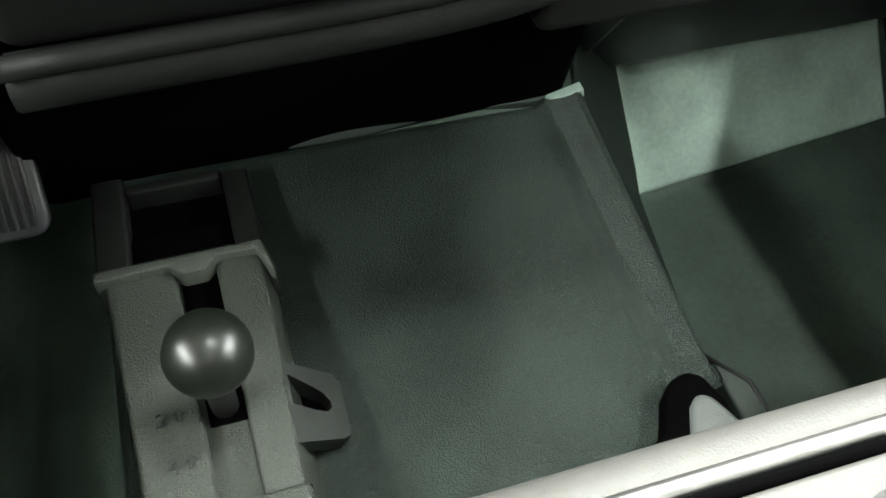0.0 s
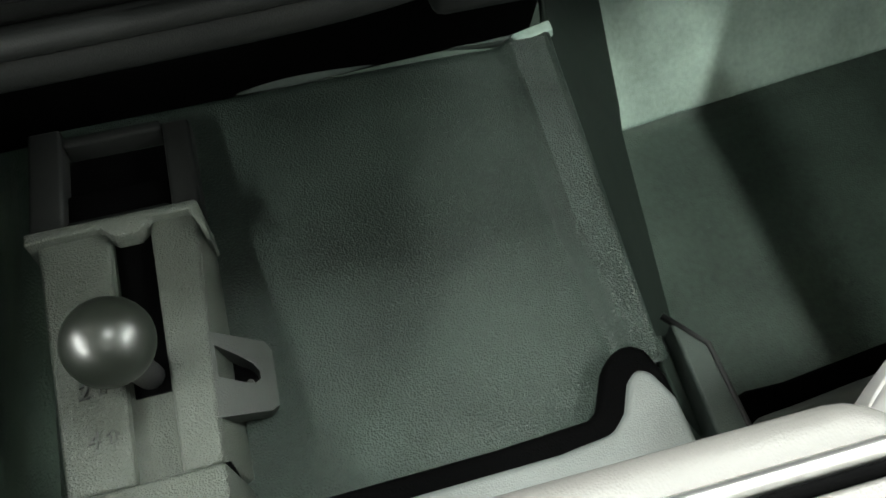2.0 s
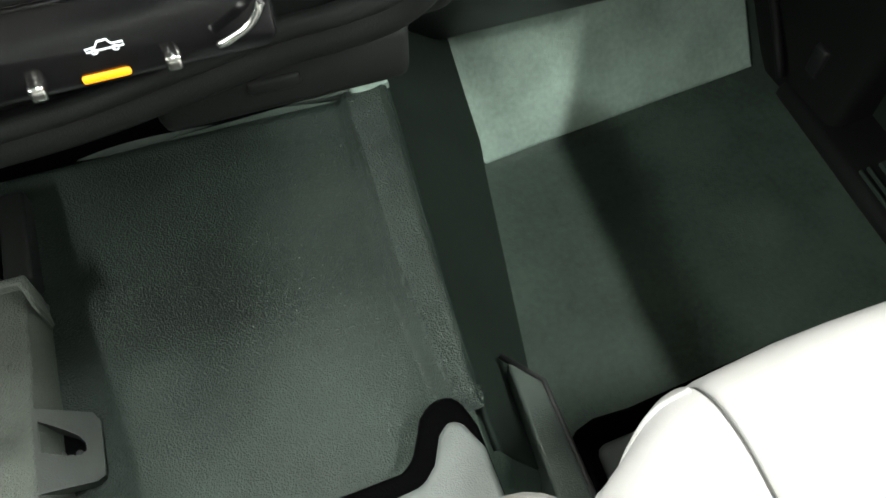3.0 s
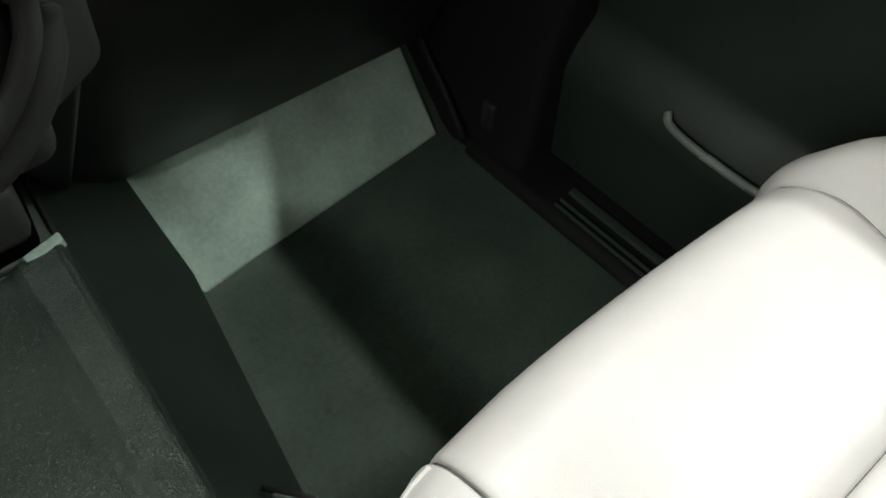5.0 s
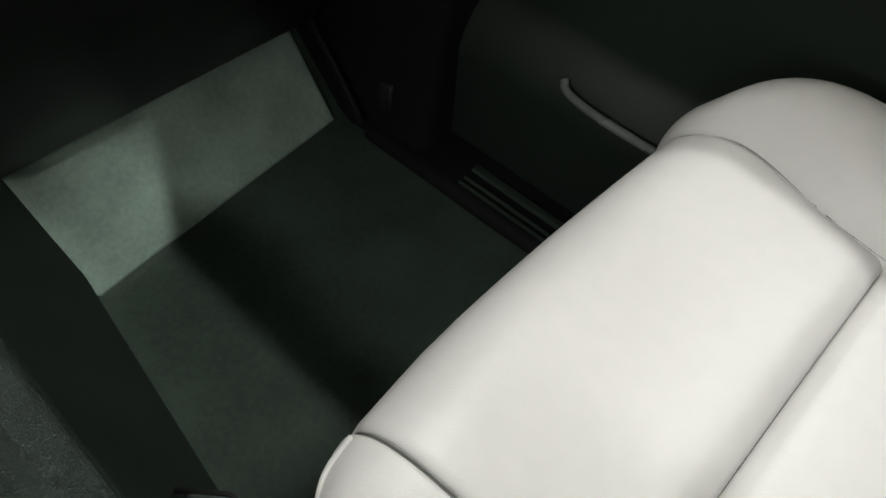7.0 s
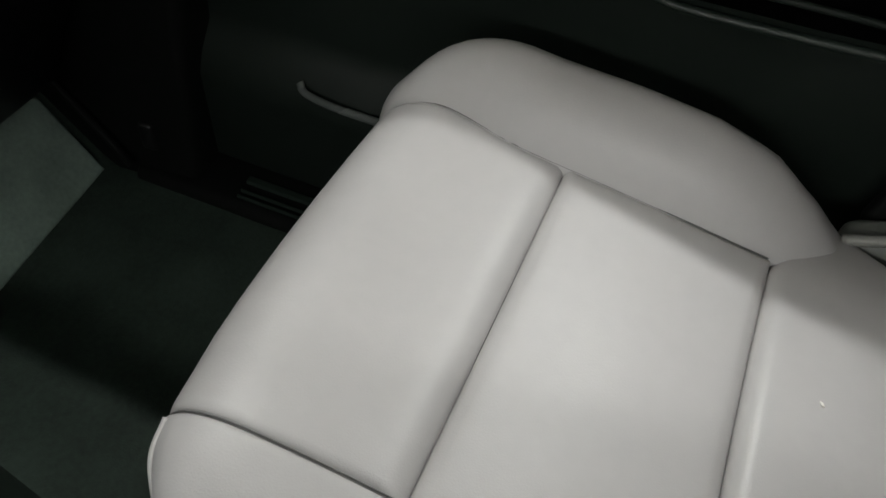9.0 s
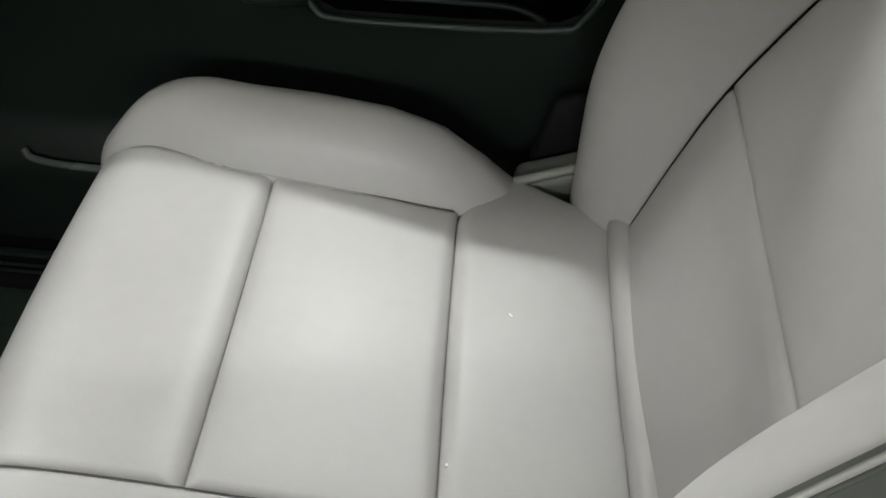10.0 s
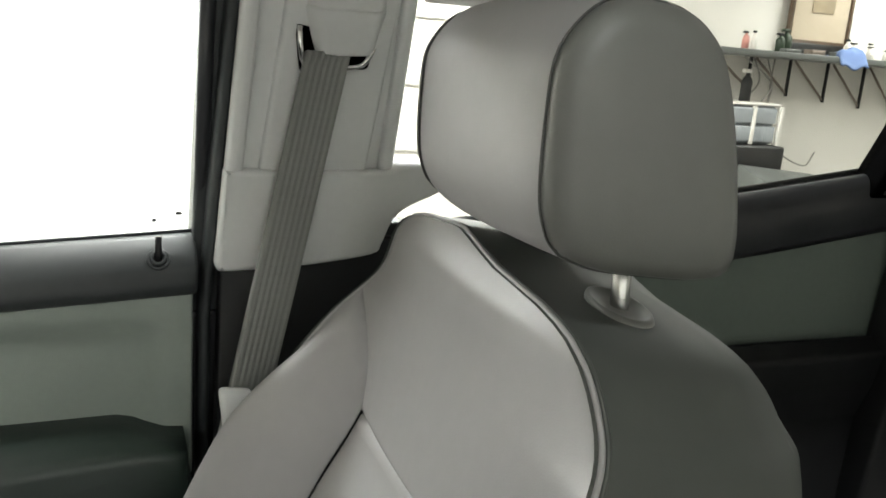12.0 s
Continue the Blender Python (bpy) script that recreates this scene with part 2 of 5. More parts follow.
def grid_shell(func, nu, nv, thick=0.012, rolls=(0, 0, 0, 0), drop=0.008, bm=None, face=(0, 0, 1), firm=False):
    """A padded panel over func(u, v), u and v from 0 to 1; its four edges (u0, u1, v0, v1) roll under within the given widths in metres."""
    def at(u, v):
        return Vector(func(u, v))

    def normal(u, v):
        e = 4e-3
        a = at(min(1, u + e), v) - at(max(0, u - e), v)
        b = at(u, min(1, v + e)) - at(u, max(0, v - e))
        n = a.cross(b)
        return n.normalized() if n.length > 1e-12 else Vector((0, 0, 1))

    sign = 1 if normal(0.4, 0.3).dot(Vector(face)) > 0 else -1

    def spread(n, r0, r1, size):
        """Parameter values, closer together at rolled edges."""
        vals = set()
        for i in range(n + 1):
            vals.add(i / n)
        for r, side in ((r0, 0), (r1, 1)):
            if r:
                for q in (0.04, 0.12, 0.25, 0.42, 0.65, 1.0):
                    f = min(0.45, q * r / max(size, 1e-3))
                    vals.add(f if side == 0 else 1 - f)
        vals = sorted(vals)
        keep = [vals[0]]
        for x in vals[1:]:
            if x - keep[-1] > 1e-4:
                keep.append(x)
        return keep

    su, sv = (at(1, .5) - at(0, .5)).length, (at(.5, 1) - at(.5, 0)).length
    us, vs = spread(nu, rolls[0], rolls[1], su), spread(nv, rolls[2], rolls[3], sv)
    own = bmesh.new()
    top, under = [], []
    for u in us:
        row, low = [], []
        lv = (at(u, 1) - at(u, 0)).length
        for v in vs:
            lu = (at(1, v) - at(0, v)).length
            sink = 0
            for r, d in ((rolls[0], u * lu), (rolls[1], (1 - u) * lu), (rolls[2], v * lv), (rolls[3], (1 - v) * lv)):
                if r and d < r:
                    q = 1 - d / r
                    sink = max(sink, drop * (1 - math.sqrt(max(0, 1 - q * q))))
            n = Vector(face) if firm else sign * normal(u, v)
            p = at(u, v)
            row.append(own.verts.new(p - n * sink))
            low.append(own.verts.new(p - n * (thick + drop)))
        top.append(row)
        under.append(low)
    a, b = len(us), len(vs)
    for i in range(a - 1):
        for j in range(b - 1):
            own.faces.new((top[i][j], top[i + 1][j], top[i + 1][j + 1], top[i][j + 1]))
            own.faces.new((under[i][j], under[i][j + 1], under[i + 1][j + 1], under[i + 1][j]))
    for i in range(a - 1):
        own.faces.new((top[i][0], under[i][0], under[i + 1][0], top[i + 1][0]))
        own.faces.new((top[i][-1], top[i + 1][-1], under[i + 1][-1], under[i][-1]))
    for j in range(b - 1):
        own.faces.new((top[0][j], top[0][j + 1], under[0][j + 1], under[0][j]))
        own.faces.new((top[-1][j], under[-1][j], under[-1][j + 1], top[-1][j + 1]))
    return join(bm, smooth_faces(own))


def lerp(a, b, f):
    return a + (b - a) * f


def table(x, xs, ys):
    return float(np.interp(x, xs, ys))


def ease(f):
    f = min(1, max(0, f))
    return f * f * (3 - 2 * f)


def rounded_rect(x0, x1, y0, y1, r, n=6):
    out = []
    for cx, cy, a0 in ((x1 - r, y1 - r, 0), (x0 + r, y1 - r, 90), (x0 + r, y0 + r, 180), (x1 - r, y0 + r, 270)):
        for i in range(n + 1):
            a = radians(a0 + 90 * i / n)
            out.append((cx + r * math.cos(a), cy + r * math.sin(a)))
    return out


# ---- the cab's floor ----
def floor_height(x, y):
    top = table(y, (-0.6, 0.088, 0.094, 0.40, 0.424, 0.45, 0.62), (0.15, 0.15, 0.192, 0.213, 0.217, 0.250, 0.46))
    low = table(y + 0.006 - 0.036 * min(1, max(0, (x - 0.31) / 0.35)), (-0.6, 0.446, 0.54, 0.72), (0.04, 0.04, 0.148, 0.355))
    foot = table(y, (0.1, 0.2, 0.44, 0.66), (0.270, 0.278, 0.323, 0.335))
    ridge = table(y, (0.1, 0.15, 0.4), (0.196, 0.196, 0.213))
    if x > 0:
        f = min(1, max(0, (x - ridge) / (foot - ridge)))
        return max(low, lerp(top, low, f ** 0.9))
    return max(low, lerp(top, low, ease((-0.20 - x) / 0.12)))


def build_floor():
    """One sheet; the creases run along shared rows, so that they stay sharp."""
    bm = bmesh.new()
    ys = [-1.5, -1.2, -0.9] + [-0.6 + 0.04 * i for i in range(17)] + [0.08, 0.088, 0.094] + [0.11 + 0.02 * i for i in range(16)] + [0.424, 0.436, 0.446, 0.45]
    ys += [0.47, 0.49, 0.51, 0.54, 0.57, 0.60, 0.62, 0.64, 0.66]

    def columns(y):
        foot = table(y, (0.1, 0.2, 0.44, 0.66), (0.270, 0.278, 0.323, 0.335))
        ridge = table(y, (0.1, 0.15, 0.4), (0.196, 0.196, 0.213))
        return [-0.80, -0.6, -0.45] + [-0.33 + 0.02 * i for i in range(8)] + [lerp(-0.17, ridge, k / 8) for k in range(9)] + \
            [lerp(ridge, foot, k / 6) for k in range(1, 7)] + [lerp(foot, 0.80, (k / 12) ** 1.3) for k in range(1, 13)]

    g = [[bm.verts.new((x, y, floor_height(x, y) + (0.0025 * noise.noise(Vector((x * 7, y * 7, 3))) if x > 0.34 and y < 0.43 else 0))) for x in columns(y)] for y in ys]
    d = [[bm.verts.new((v.co.x, v.co.y, v.co.z - 0.02)) for v in row] for row in g]
    for i in range(len(ys) - 1):
        for j in range(len(g[0]) - 1):
            bm.faces.new((g[i][j], g[i][j + 1], g[i + 1][j + 1], g[i + 1][j]))
            bm.faces.new((d[i][j], d[i + 1][j], d[i + 1][j + 1], d[i][j + 1]))
    smooth_faces(bm)
    for e in bm.edges:
        if len(e.link_faces) == 2 and e.calc_face_angle(0) > radians(18):
            e.smooth = False
    thing("floor", bm, CARPET, "dark grey-green moulded cab floor covering", "floor", kind="structure")


build_floor()


def build_tunnel_side():
    """The passenger side of the tunnel, from under the mat to the foot, painted dark for its shade."""
    def surface(u, v):
        y = lerp(0.10, 0.60, u)
        foot = table(y, (0.1, 0.2, 0.44, 0.66), (0.270, 0.278, 0.323, 0.335)) - 0.004
        ridge = table(y, (0.1, 0.15, 0.4), (0.196, 0.196, 0.213)) - 0.004
        x = lerp(ridge, foot, v)
        return (x, y, floor_height(x, y) + 0.006)

    thing("tunnel_side_shade", grid_shell(surface, 30, 14, 0.004, (0, 0, 0.006, 0.005), 0.004, face=(1, 0, 1)), TUNNEL, "side of the tunnel, coloured dark for its shade", "carpet", kind="structure")


build_tunnel_side()


def build_toe_pad():
    def surface(u, v):
        y = lerp(0.441, 0.650, u) + 0.034 * v
        left = table(y, (0.44, 0.53, 0.60, 0.68), (0.319, 0.291, 0.263, 0.234))
        x = lerp(left, 0.664, v)
        return (x, y, max(floor_height(0.32 + 0.3 * v, y), floor_height(x, y)) + 0.007 + 0.002 * noise.noise(Vector((x * 9, y * 9, 1))))

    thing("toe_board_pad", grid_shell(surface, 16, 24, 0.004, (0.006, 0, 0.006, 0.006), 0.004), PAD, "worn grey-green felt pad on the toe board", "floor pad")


build_toe_pad()


def build_tunnel_mat():
    """The heavy rubber mat over the tunnel, with a raised border along its passenger edge."""
    def edge_x(y):
        return table(y, (0.1, 0.15, 0.4, 0.44), (0.193, 0.193, 0.209, 0.212))

    def surface(u, v):
        y = lerp(0.092, 0.421, u)
        x = lerp(-0.20, edge_x(y) + 0.004, v)
        crease = table(y, (0.1, 0.25, 0.42), (0.170, 0.158, 0.164))
        h = floor_height(min(x, edge_x(y) - 0.002), max(y, 0.096)) + 0.012
        h += 0.006 * ease((x - crease) / 0.010) + 0.0035 * math.exp(-((x - crease - 0.010) / 0.005) ** 2) + 0.0035 * math.exp(-((x - edge_x(y) + 0.004) / 0.006) ** 2)
        h -= 0.004 * math.exp(-((x - crease + 0.003) / 0.004) ** 2) * (1 - ease((y - 0.2) / 0.14))
        h += 0.004 * math.sin(3 * x + 5 * y) * (1 - ease((x - 0.1) / 0.1))
        # the notch at the rear corner
        y = max(y, lerp(0.092, 0.126, ease((x - 0.136) / 0.014)))
        return (x, y, h)

    bm = grid_shell(surface, 24, 90, 0.008, (0.02, 0.012, 0.01, 0.008), 0.010)
    mat = thing("tunnel_mat", bm, MATRUB, "dark textured rubber mat over the transmission tunnel", "floor mat")

    # the border's paler rubber paints in the light that it catches
    def border(u, v):
        y = lerp(0.150, 0.414, u)
        x0 = table(y, (0.1, 0.25, 0.42), (0.170, 0.158, 0.164)) + 0.006
        x = lerp(x0, edge_x(y) - 0.002, v)
        return (x, y, floor_height(x, y) + 0.0195 + 0.0025 * math.sin(math.pi * v) ** 0.6 - 0.0012 * math.exp(-((v - 0.5) / 0.16) ** 2))

    part("raised_border", grid_shell(border, 40, 14, 0.004, (0.006, 0.003, 0.004, 0.004), 0.004), MATEDGE, mat, "raised border of the mat, paler as if catching light")


build_tunnel_mat()


def build_tunnel_base():
    """Grey moulded base behind the mat, its front edge rounded over a gap."""
    pts = [(-0.07, -0.35), (-0.07, 0.078), (0.10, 0.080), (0.135, 0.084), (0.146, 0.094), (0.155, 0.112), (0.164, 0.120), (0.173, 0.116), (0.182, 0.095), (0.188, -0.35)]
    bm = prism(pts, "z", 0.13, 0.232, 0.005, 3)
    thing("tunnel_base_cover", bm, GREYBASE, "smooth grey plastic base cover behind the rubber mat", "console base")
    gap = prism([(-0.075, 0.05), (-0.075, 0.093), (0.060, 0.094), (0.124, 0.097), (0.133, 0.102), (0.140, 0.115), (0.147, 0.129), (0.156, 0.137), (0.168, 0.139), (0.177, 0.133), (0.183, 0.112), (0.184, 0.05)], "z", 0.12, 0.2285, 0.006, 4)
    thing("base_band", gap, FLAT_BLACK, "black band round the base cover", "gasket")
    rail = root("seat_rail_cover", (0.24, 0.05, 0.06), "grey plastic cover over the seat rail bracket", "rail cover")
    bm = hexa([(0.228, -0.12, 0.05), (0.29, -0.12, 0.03), (0.29, 0.10, 0.03), (0.238, 0.178, 0.06),
               (0.226, -0.12, 0.142), (0.262, -0.12, 0.136), (0.260, 0.160, 0.136), (0.237, 0.184, 0.142)], 0.004)
    part("cover", bm, RAILM, rail)
    part("edge", tube([(0.262, -0.12, 0.134), (0.261, 0.16, 0.134), (0.234, 0.190, 0.139)], 0.003, 6), BLACK, rail, "dark edging")
    bm = prism([(0.285, -0.3), (0.30, 0.115), (0.345, 0.118), (0.41, 0.124), (0.50, 0.13), (0.69, 0.13), (0.69, -0.3)], "z", 0.03, 0.066, 0.008)
    band = prism([(0.275, -0.3), (0.288, 0.135), (0.31, 0.142), (0.345, 0.141), (0.41, 0.147), (0.50, 0.156), (0.69, 0.158), (0.69, -0.3)], "z", 0.03, 0.056, 0.004)
    thing("riser_band", band, FLAT_BLACK, "black band round the seat riser", "gasket")
    thing("seat_riser", bm, GREYBASE, "grey riser under the passenger seat", "seat base")


build_tunnel_base()


# ---- transfer lever ----
def build_lever():
    base = root("transfer_lever_console", (-0.135, 0.2, 0.2), "dark textured plastic console with a ball-knob shift lever", "gear lever")
    # two flanks of the top, with the shift slot sunk between them
    for name, (rear0, rear1), (front0, front1), foot0, foot1 in (("left_flank", (-0.178, -0.1405), (-0.194, -0.147), -0.200, -0.1405), ("right_flank", (-0.1150, -0.092), (-0.120, -0.088), -0.115, -0.074)):
        bm = hexa([(foot0, 0.120, 0.17), (foot1, 0.120, 0.17), (foot1 if name == "right_flank" else front1, 0.300, 0.19), (foot0 if name == "left_flank" else front0, 0.300, 0.19),
                   (rear0, 0.120, 0.252), (rear1, 0.120, 0.252), (front1, 0.302, 0.247), (front0, 0.306, 0.247)], 0.003, 3)
        part(name, bm, BEZEL, base)
    part("slot", hexa([(-0.142, 0.120, 0.20), (-0.113, 0.120, 0.20), (-0.118, 0.302, 0.20), (-0.148, 0.304, 0.20),
                       (-0.142, 0.120, 0.2435), (-0.113, 0.120, 0.2435), (-0.118, 0.302, 0.2385), (-0.148, 0.304, 0.2385)]), BEZEL, base, "recessed shift slot")
    # solid block: the opening's shade is painted black, not cut
    part("slot_shade", hexa([(-0.1400, 0.176, 0.236), (-0.1145, 0.176, 0.236), (-0.119, 0.298, 0.234), (-0.146, 0.298, 0.234),
                               (-0.1395, 0.176, 0.2432), (-0.1150, 0.176, 0.2432), (-0.1195, 0.298, 0.2402), (-0.1455, 0.298, 0.2402)], 0.001), FLAT_BLACK, base, "black block standing in for the shaded opening round the lever")
    # rear block, a little proud
    bm = hexa([(-0.198, -0.02, 0.16), (-0.078, -0.02, 0.16), (-0.078, 0.116, 0.16), (-0.198, 0.116, 0.16),
               (-0.176, -0.02, 0.262), (-0.090, -0.02, 0.262), (-0.089, 0.1165, 0.262), (-0.176, 0.1165, 0.262)], 0.003, 3)
    part("rear_block", bm, BEZEL, base)
    part("block_gap", box(-0.180, -0.088, 0.1165, 0.1205, 0.2, 0.249), FLAT_BLACK, base, "dark joint ahead of the rear block")
    # front ridge with a notch over the slot, and the tray ahead of it
    ridge = prism([(-0.200, 0.299), (-0.150, 0.3005), (-0.142, 0.291), (-0.126, 0.291), (-0.117, 0.3015), (-0.091, 0.3015), (-0.083, 0.280), (-0.0795, 0.281), (-0.086, 0.3085), (-0.200, 0.3085)], "z", 0.20, 0.2545, 0.002)
    part("front_ridge", ridge, BEZEL, base)
    for x0, x1, y0, y1 in ((-0.200, -0.176, 0.309, 0.405), (-0.104, -0.084, 0.309, 0.392), (-0.1755, -0.1045, 0.309, 0.318), (-0.1755, -0.1045, 0.386, 0.396)):
        part("tray_wall", box(x0, x1, y0, y1, 0.20, 0.246, 0.003), DARK, base)
    # tray floor and step are coloured black for the dashboard's shadow on them
    part("tray_floor", box(-0.178, -0.102, 0.318, 0.387, 0.20, 0.228), FLAT_BLACK, base)
    part("tray_step", box(-0.1755, -0.1045, 0.3185, 0.346, 0.226, 0.2385, 0.002), FLAT_BLACK, base)
    # side tab with an arched hole that opens towards the console
    outer = [(-0.091, 0.207), (-0.060, 0.203), (-0.0565, 0.197), (-0.0575, 0.158), (-0.062, 0.154), (-0.091, 0.148)]
    hole = [(-0.0885, 0.1975), (-0.075, 0.1905), (-0.069, 0.1865), (-0.0655, 0.181), (-0.0655, 0.176), (-0.069, 0.1725), (-0.075, 0.1725), (-0.0885, 0.1755)]

    def tab_z(x):
        return 0.2475 + (x + 0.088) * -0.75

    bm = bmesh.new()
    ov = [bm.verts.new((x, y, tab_z(x))) for x, y in outer]
    hv = [bm.verts.new((x, y, tab_z(x))) for x, y in hole]
    eo = [bm.edges.new((ov[i], ov[(i + 1) % len(ov)])) for i in range(len(ov))]
    eh = [bm.edges.new((hv[i], hv[(i + 1) % len(hv)])) for i in range(len(hv))]
    bmesh.ops.triangle_fill(bm, edges=eo + eh, use_beauty=True)
    geo = bmesh.ops.extrude_face_region(bm, geom=bm.faces[:])
    for v in geo["geom"]:
        if isinstance(v, bmesh.types.BMVert):
            v.co += Vector((-0.004, 0.004, -0.020))
    tab = part("side_tab", bm, TABM, base, "lighter grey side tab")
    # a black block paints the shade seen through the hole
    part("hole_shade", box(-0.094, -0.060, 0.166, 0.202, 0.195, 0.2175), FLAT_BLACK, tab, "black block for the shade behind the hole")
    for x, y, r, z in ((-0.0795, 0.1780, 0.0034, 0.2185), (-0.0735, 0.1800, 0.0026, 0.2185), (-0.084, 0.1825, 0.0020, 0.2185)):
        bm = bmesh.new()
        bmesh.ops.create_cone(bm, segments=10, radius1=r, radius2=r * 0.8, depth=0.005, cap_ends=True)
        bmesh.ops.translate(bm, verts=bm.verts, vec=(x, y, z))
        part("bolt", bm, TABM, tab, "small grey pin in the tab hole")
    # lever
    part("lever", tube(catmull([(-0.1290, 0.190, 0.238), (-0.1280, 0.178, 0.28), (-0.1260, 0.163, 0.325)], 8), 0.0085, 12), BLACK, base)
    bm = bmesh.new()
    prof = [(0.0, 0.0235), (0.009, 0.0217), (0.0165, 0.0168), (0.0217, 0.009), (0.0235, 0.0), (0.0217, -0.009), (0.0175, -0.0165), (0.0135, -0.0225), (0.0120, -0.0265), (0.0112, -0.029), (0.0, -0.0295)]
    prof = [(p.x, p.y) for p in catmull([(a, b, 0) for a, b in prof], 28)]
    rings = [[bm.verts.new((-0.1255 + 0.04 * min(0, h + 0.010) + max(0, r) * math.cos(q), 0.1635 + max(0, r) * math.sin(q) - 0.30 * min(0, h + 0.010), 0.338 + h))
              for q in (2 * math.pi * k / 32 for k in range(32))] for r, h in prof]
    for a, b in zip(rings, rings[1:]):
        for j in range(32):
            bm.faces.new((a[j], a[(j + 1) % 32], b[(j + 1) % 32], b[j]))
    bmesh.ops.remove_doubles(bm, verts=bm.verts, dist=1e-5)
    part("ball_knob", smooth_faces(bm), KNOBM, base, "glossy black ball knob")

    def top_z(y):
        return 0.252 - (y - 0.120) * 0.027

    # letters and arrows are darker, to paint in the shade of their relief
    for text, x, y, size in (("2", -0.170, 0.180, 0.014), ("4", -0.1655, 0.147, 0.014)):
        letter(text, (x, y, top_z(y) + 0.0003), (0, 0, 0), size, 0.0011, TABM, base)
    for x, y in ((-0.156, 0.1850), (-0.1515, 0.1520)):
        arrow = [(0, 0.0048), (0.0036, 0.0012), (0.0016, 0.0012), (0.0016, -0.0038), (-0.0016, -0.0038), (-0.0016, 0.0012), (-0.0036, 0.0012)]
        part("arrow_marking", tube([(x + a, y + b, top_z(y + b) + 0.0002) for a, b in arrow], 0.0006, 6, closed=True), TABM, base)
    for x, y in ((-0.166, 0.262), (-0.1005, 0.240)):
        loop = [(x + 0.0035 * math.cos(q), y + 0.0042 * math.sin(q), top_z(y) + 0.0002) for q in (k * math.pi / 8 for k in range(16))]
        part("emboss_ring", tube(loop, 0.0005, 6, closed=True), BEZEL, base)


def letter(text, place, turn, size, depth, mat, parent):
    cu = bpy.data.curves.new("letter", "FONT")
    cu.body, cu.size, cu.extrude, cu.resolution_u = text, size, depth, 3
    tmp = new("tmp_letter", cu)
    me = bpy.data.meshes.new_from_object(tmp)
    bpy.data.objects.remove(tmp)
    bm = bmesh.new()
    bm.from_mesh(me)
    bpy.data.meshes.remove(me)
    bmesh.ops.transform(bm, verts=bm.verts, matrix=pose(*place, *turn))
    return part("marking", bm, mat, parent)


build_lever()


# ---- brake pedal ----
def build_pedal():
    ped = root("brake_pedal", (-0.26, 0.38, 0.27), "black brake pedal with a ribbed rubber pad", "pedal")
    tilt = pose(-0.285, 0.395, 0.275, 52, 0, 0)
    bm = prism(rounded_rect(-0.058, 0.058, -0.045, 0.045, 0.014), "z", -0.008, 0.004, 0.003)
    bmesh.ops.transform(bm, verts=bm.verts, matrix=tilt)
    part("pad", bm, RUBBER, ped)
    for i in range(15):
        x = -0.049 + 0.007 * i
        bm = box(x - 0.0018, x + 0.0018, -0.038, 0.038, 0.003, 0.0065, 0.0008, 1)
        bmesh.ops.transform(bm, verts=bm.verts, matrix=tilt)
        part("rib", bm, RUBBER, ped)
    part("arm", tube(catmull([(-0.283, 0.405, 0.27), (-0.283, 0.45, 0.34), (-0.283, 0.47, 0.55)], 10), 0.010, 8), BLACK, ped)


build_pedal()


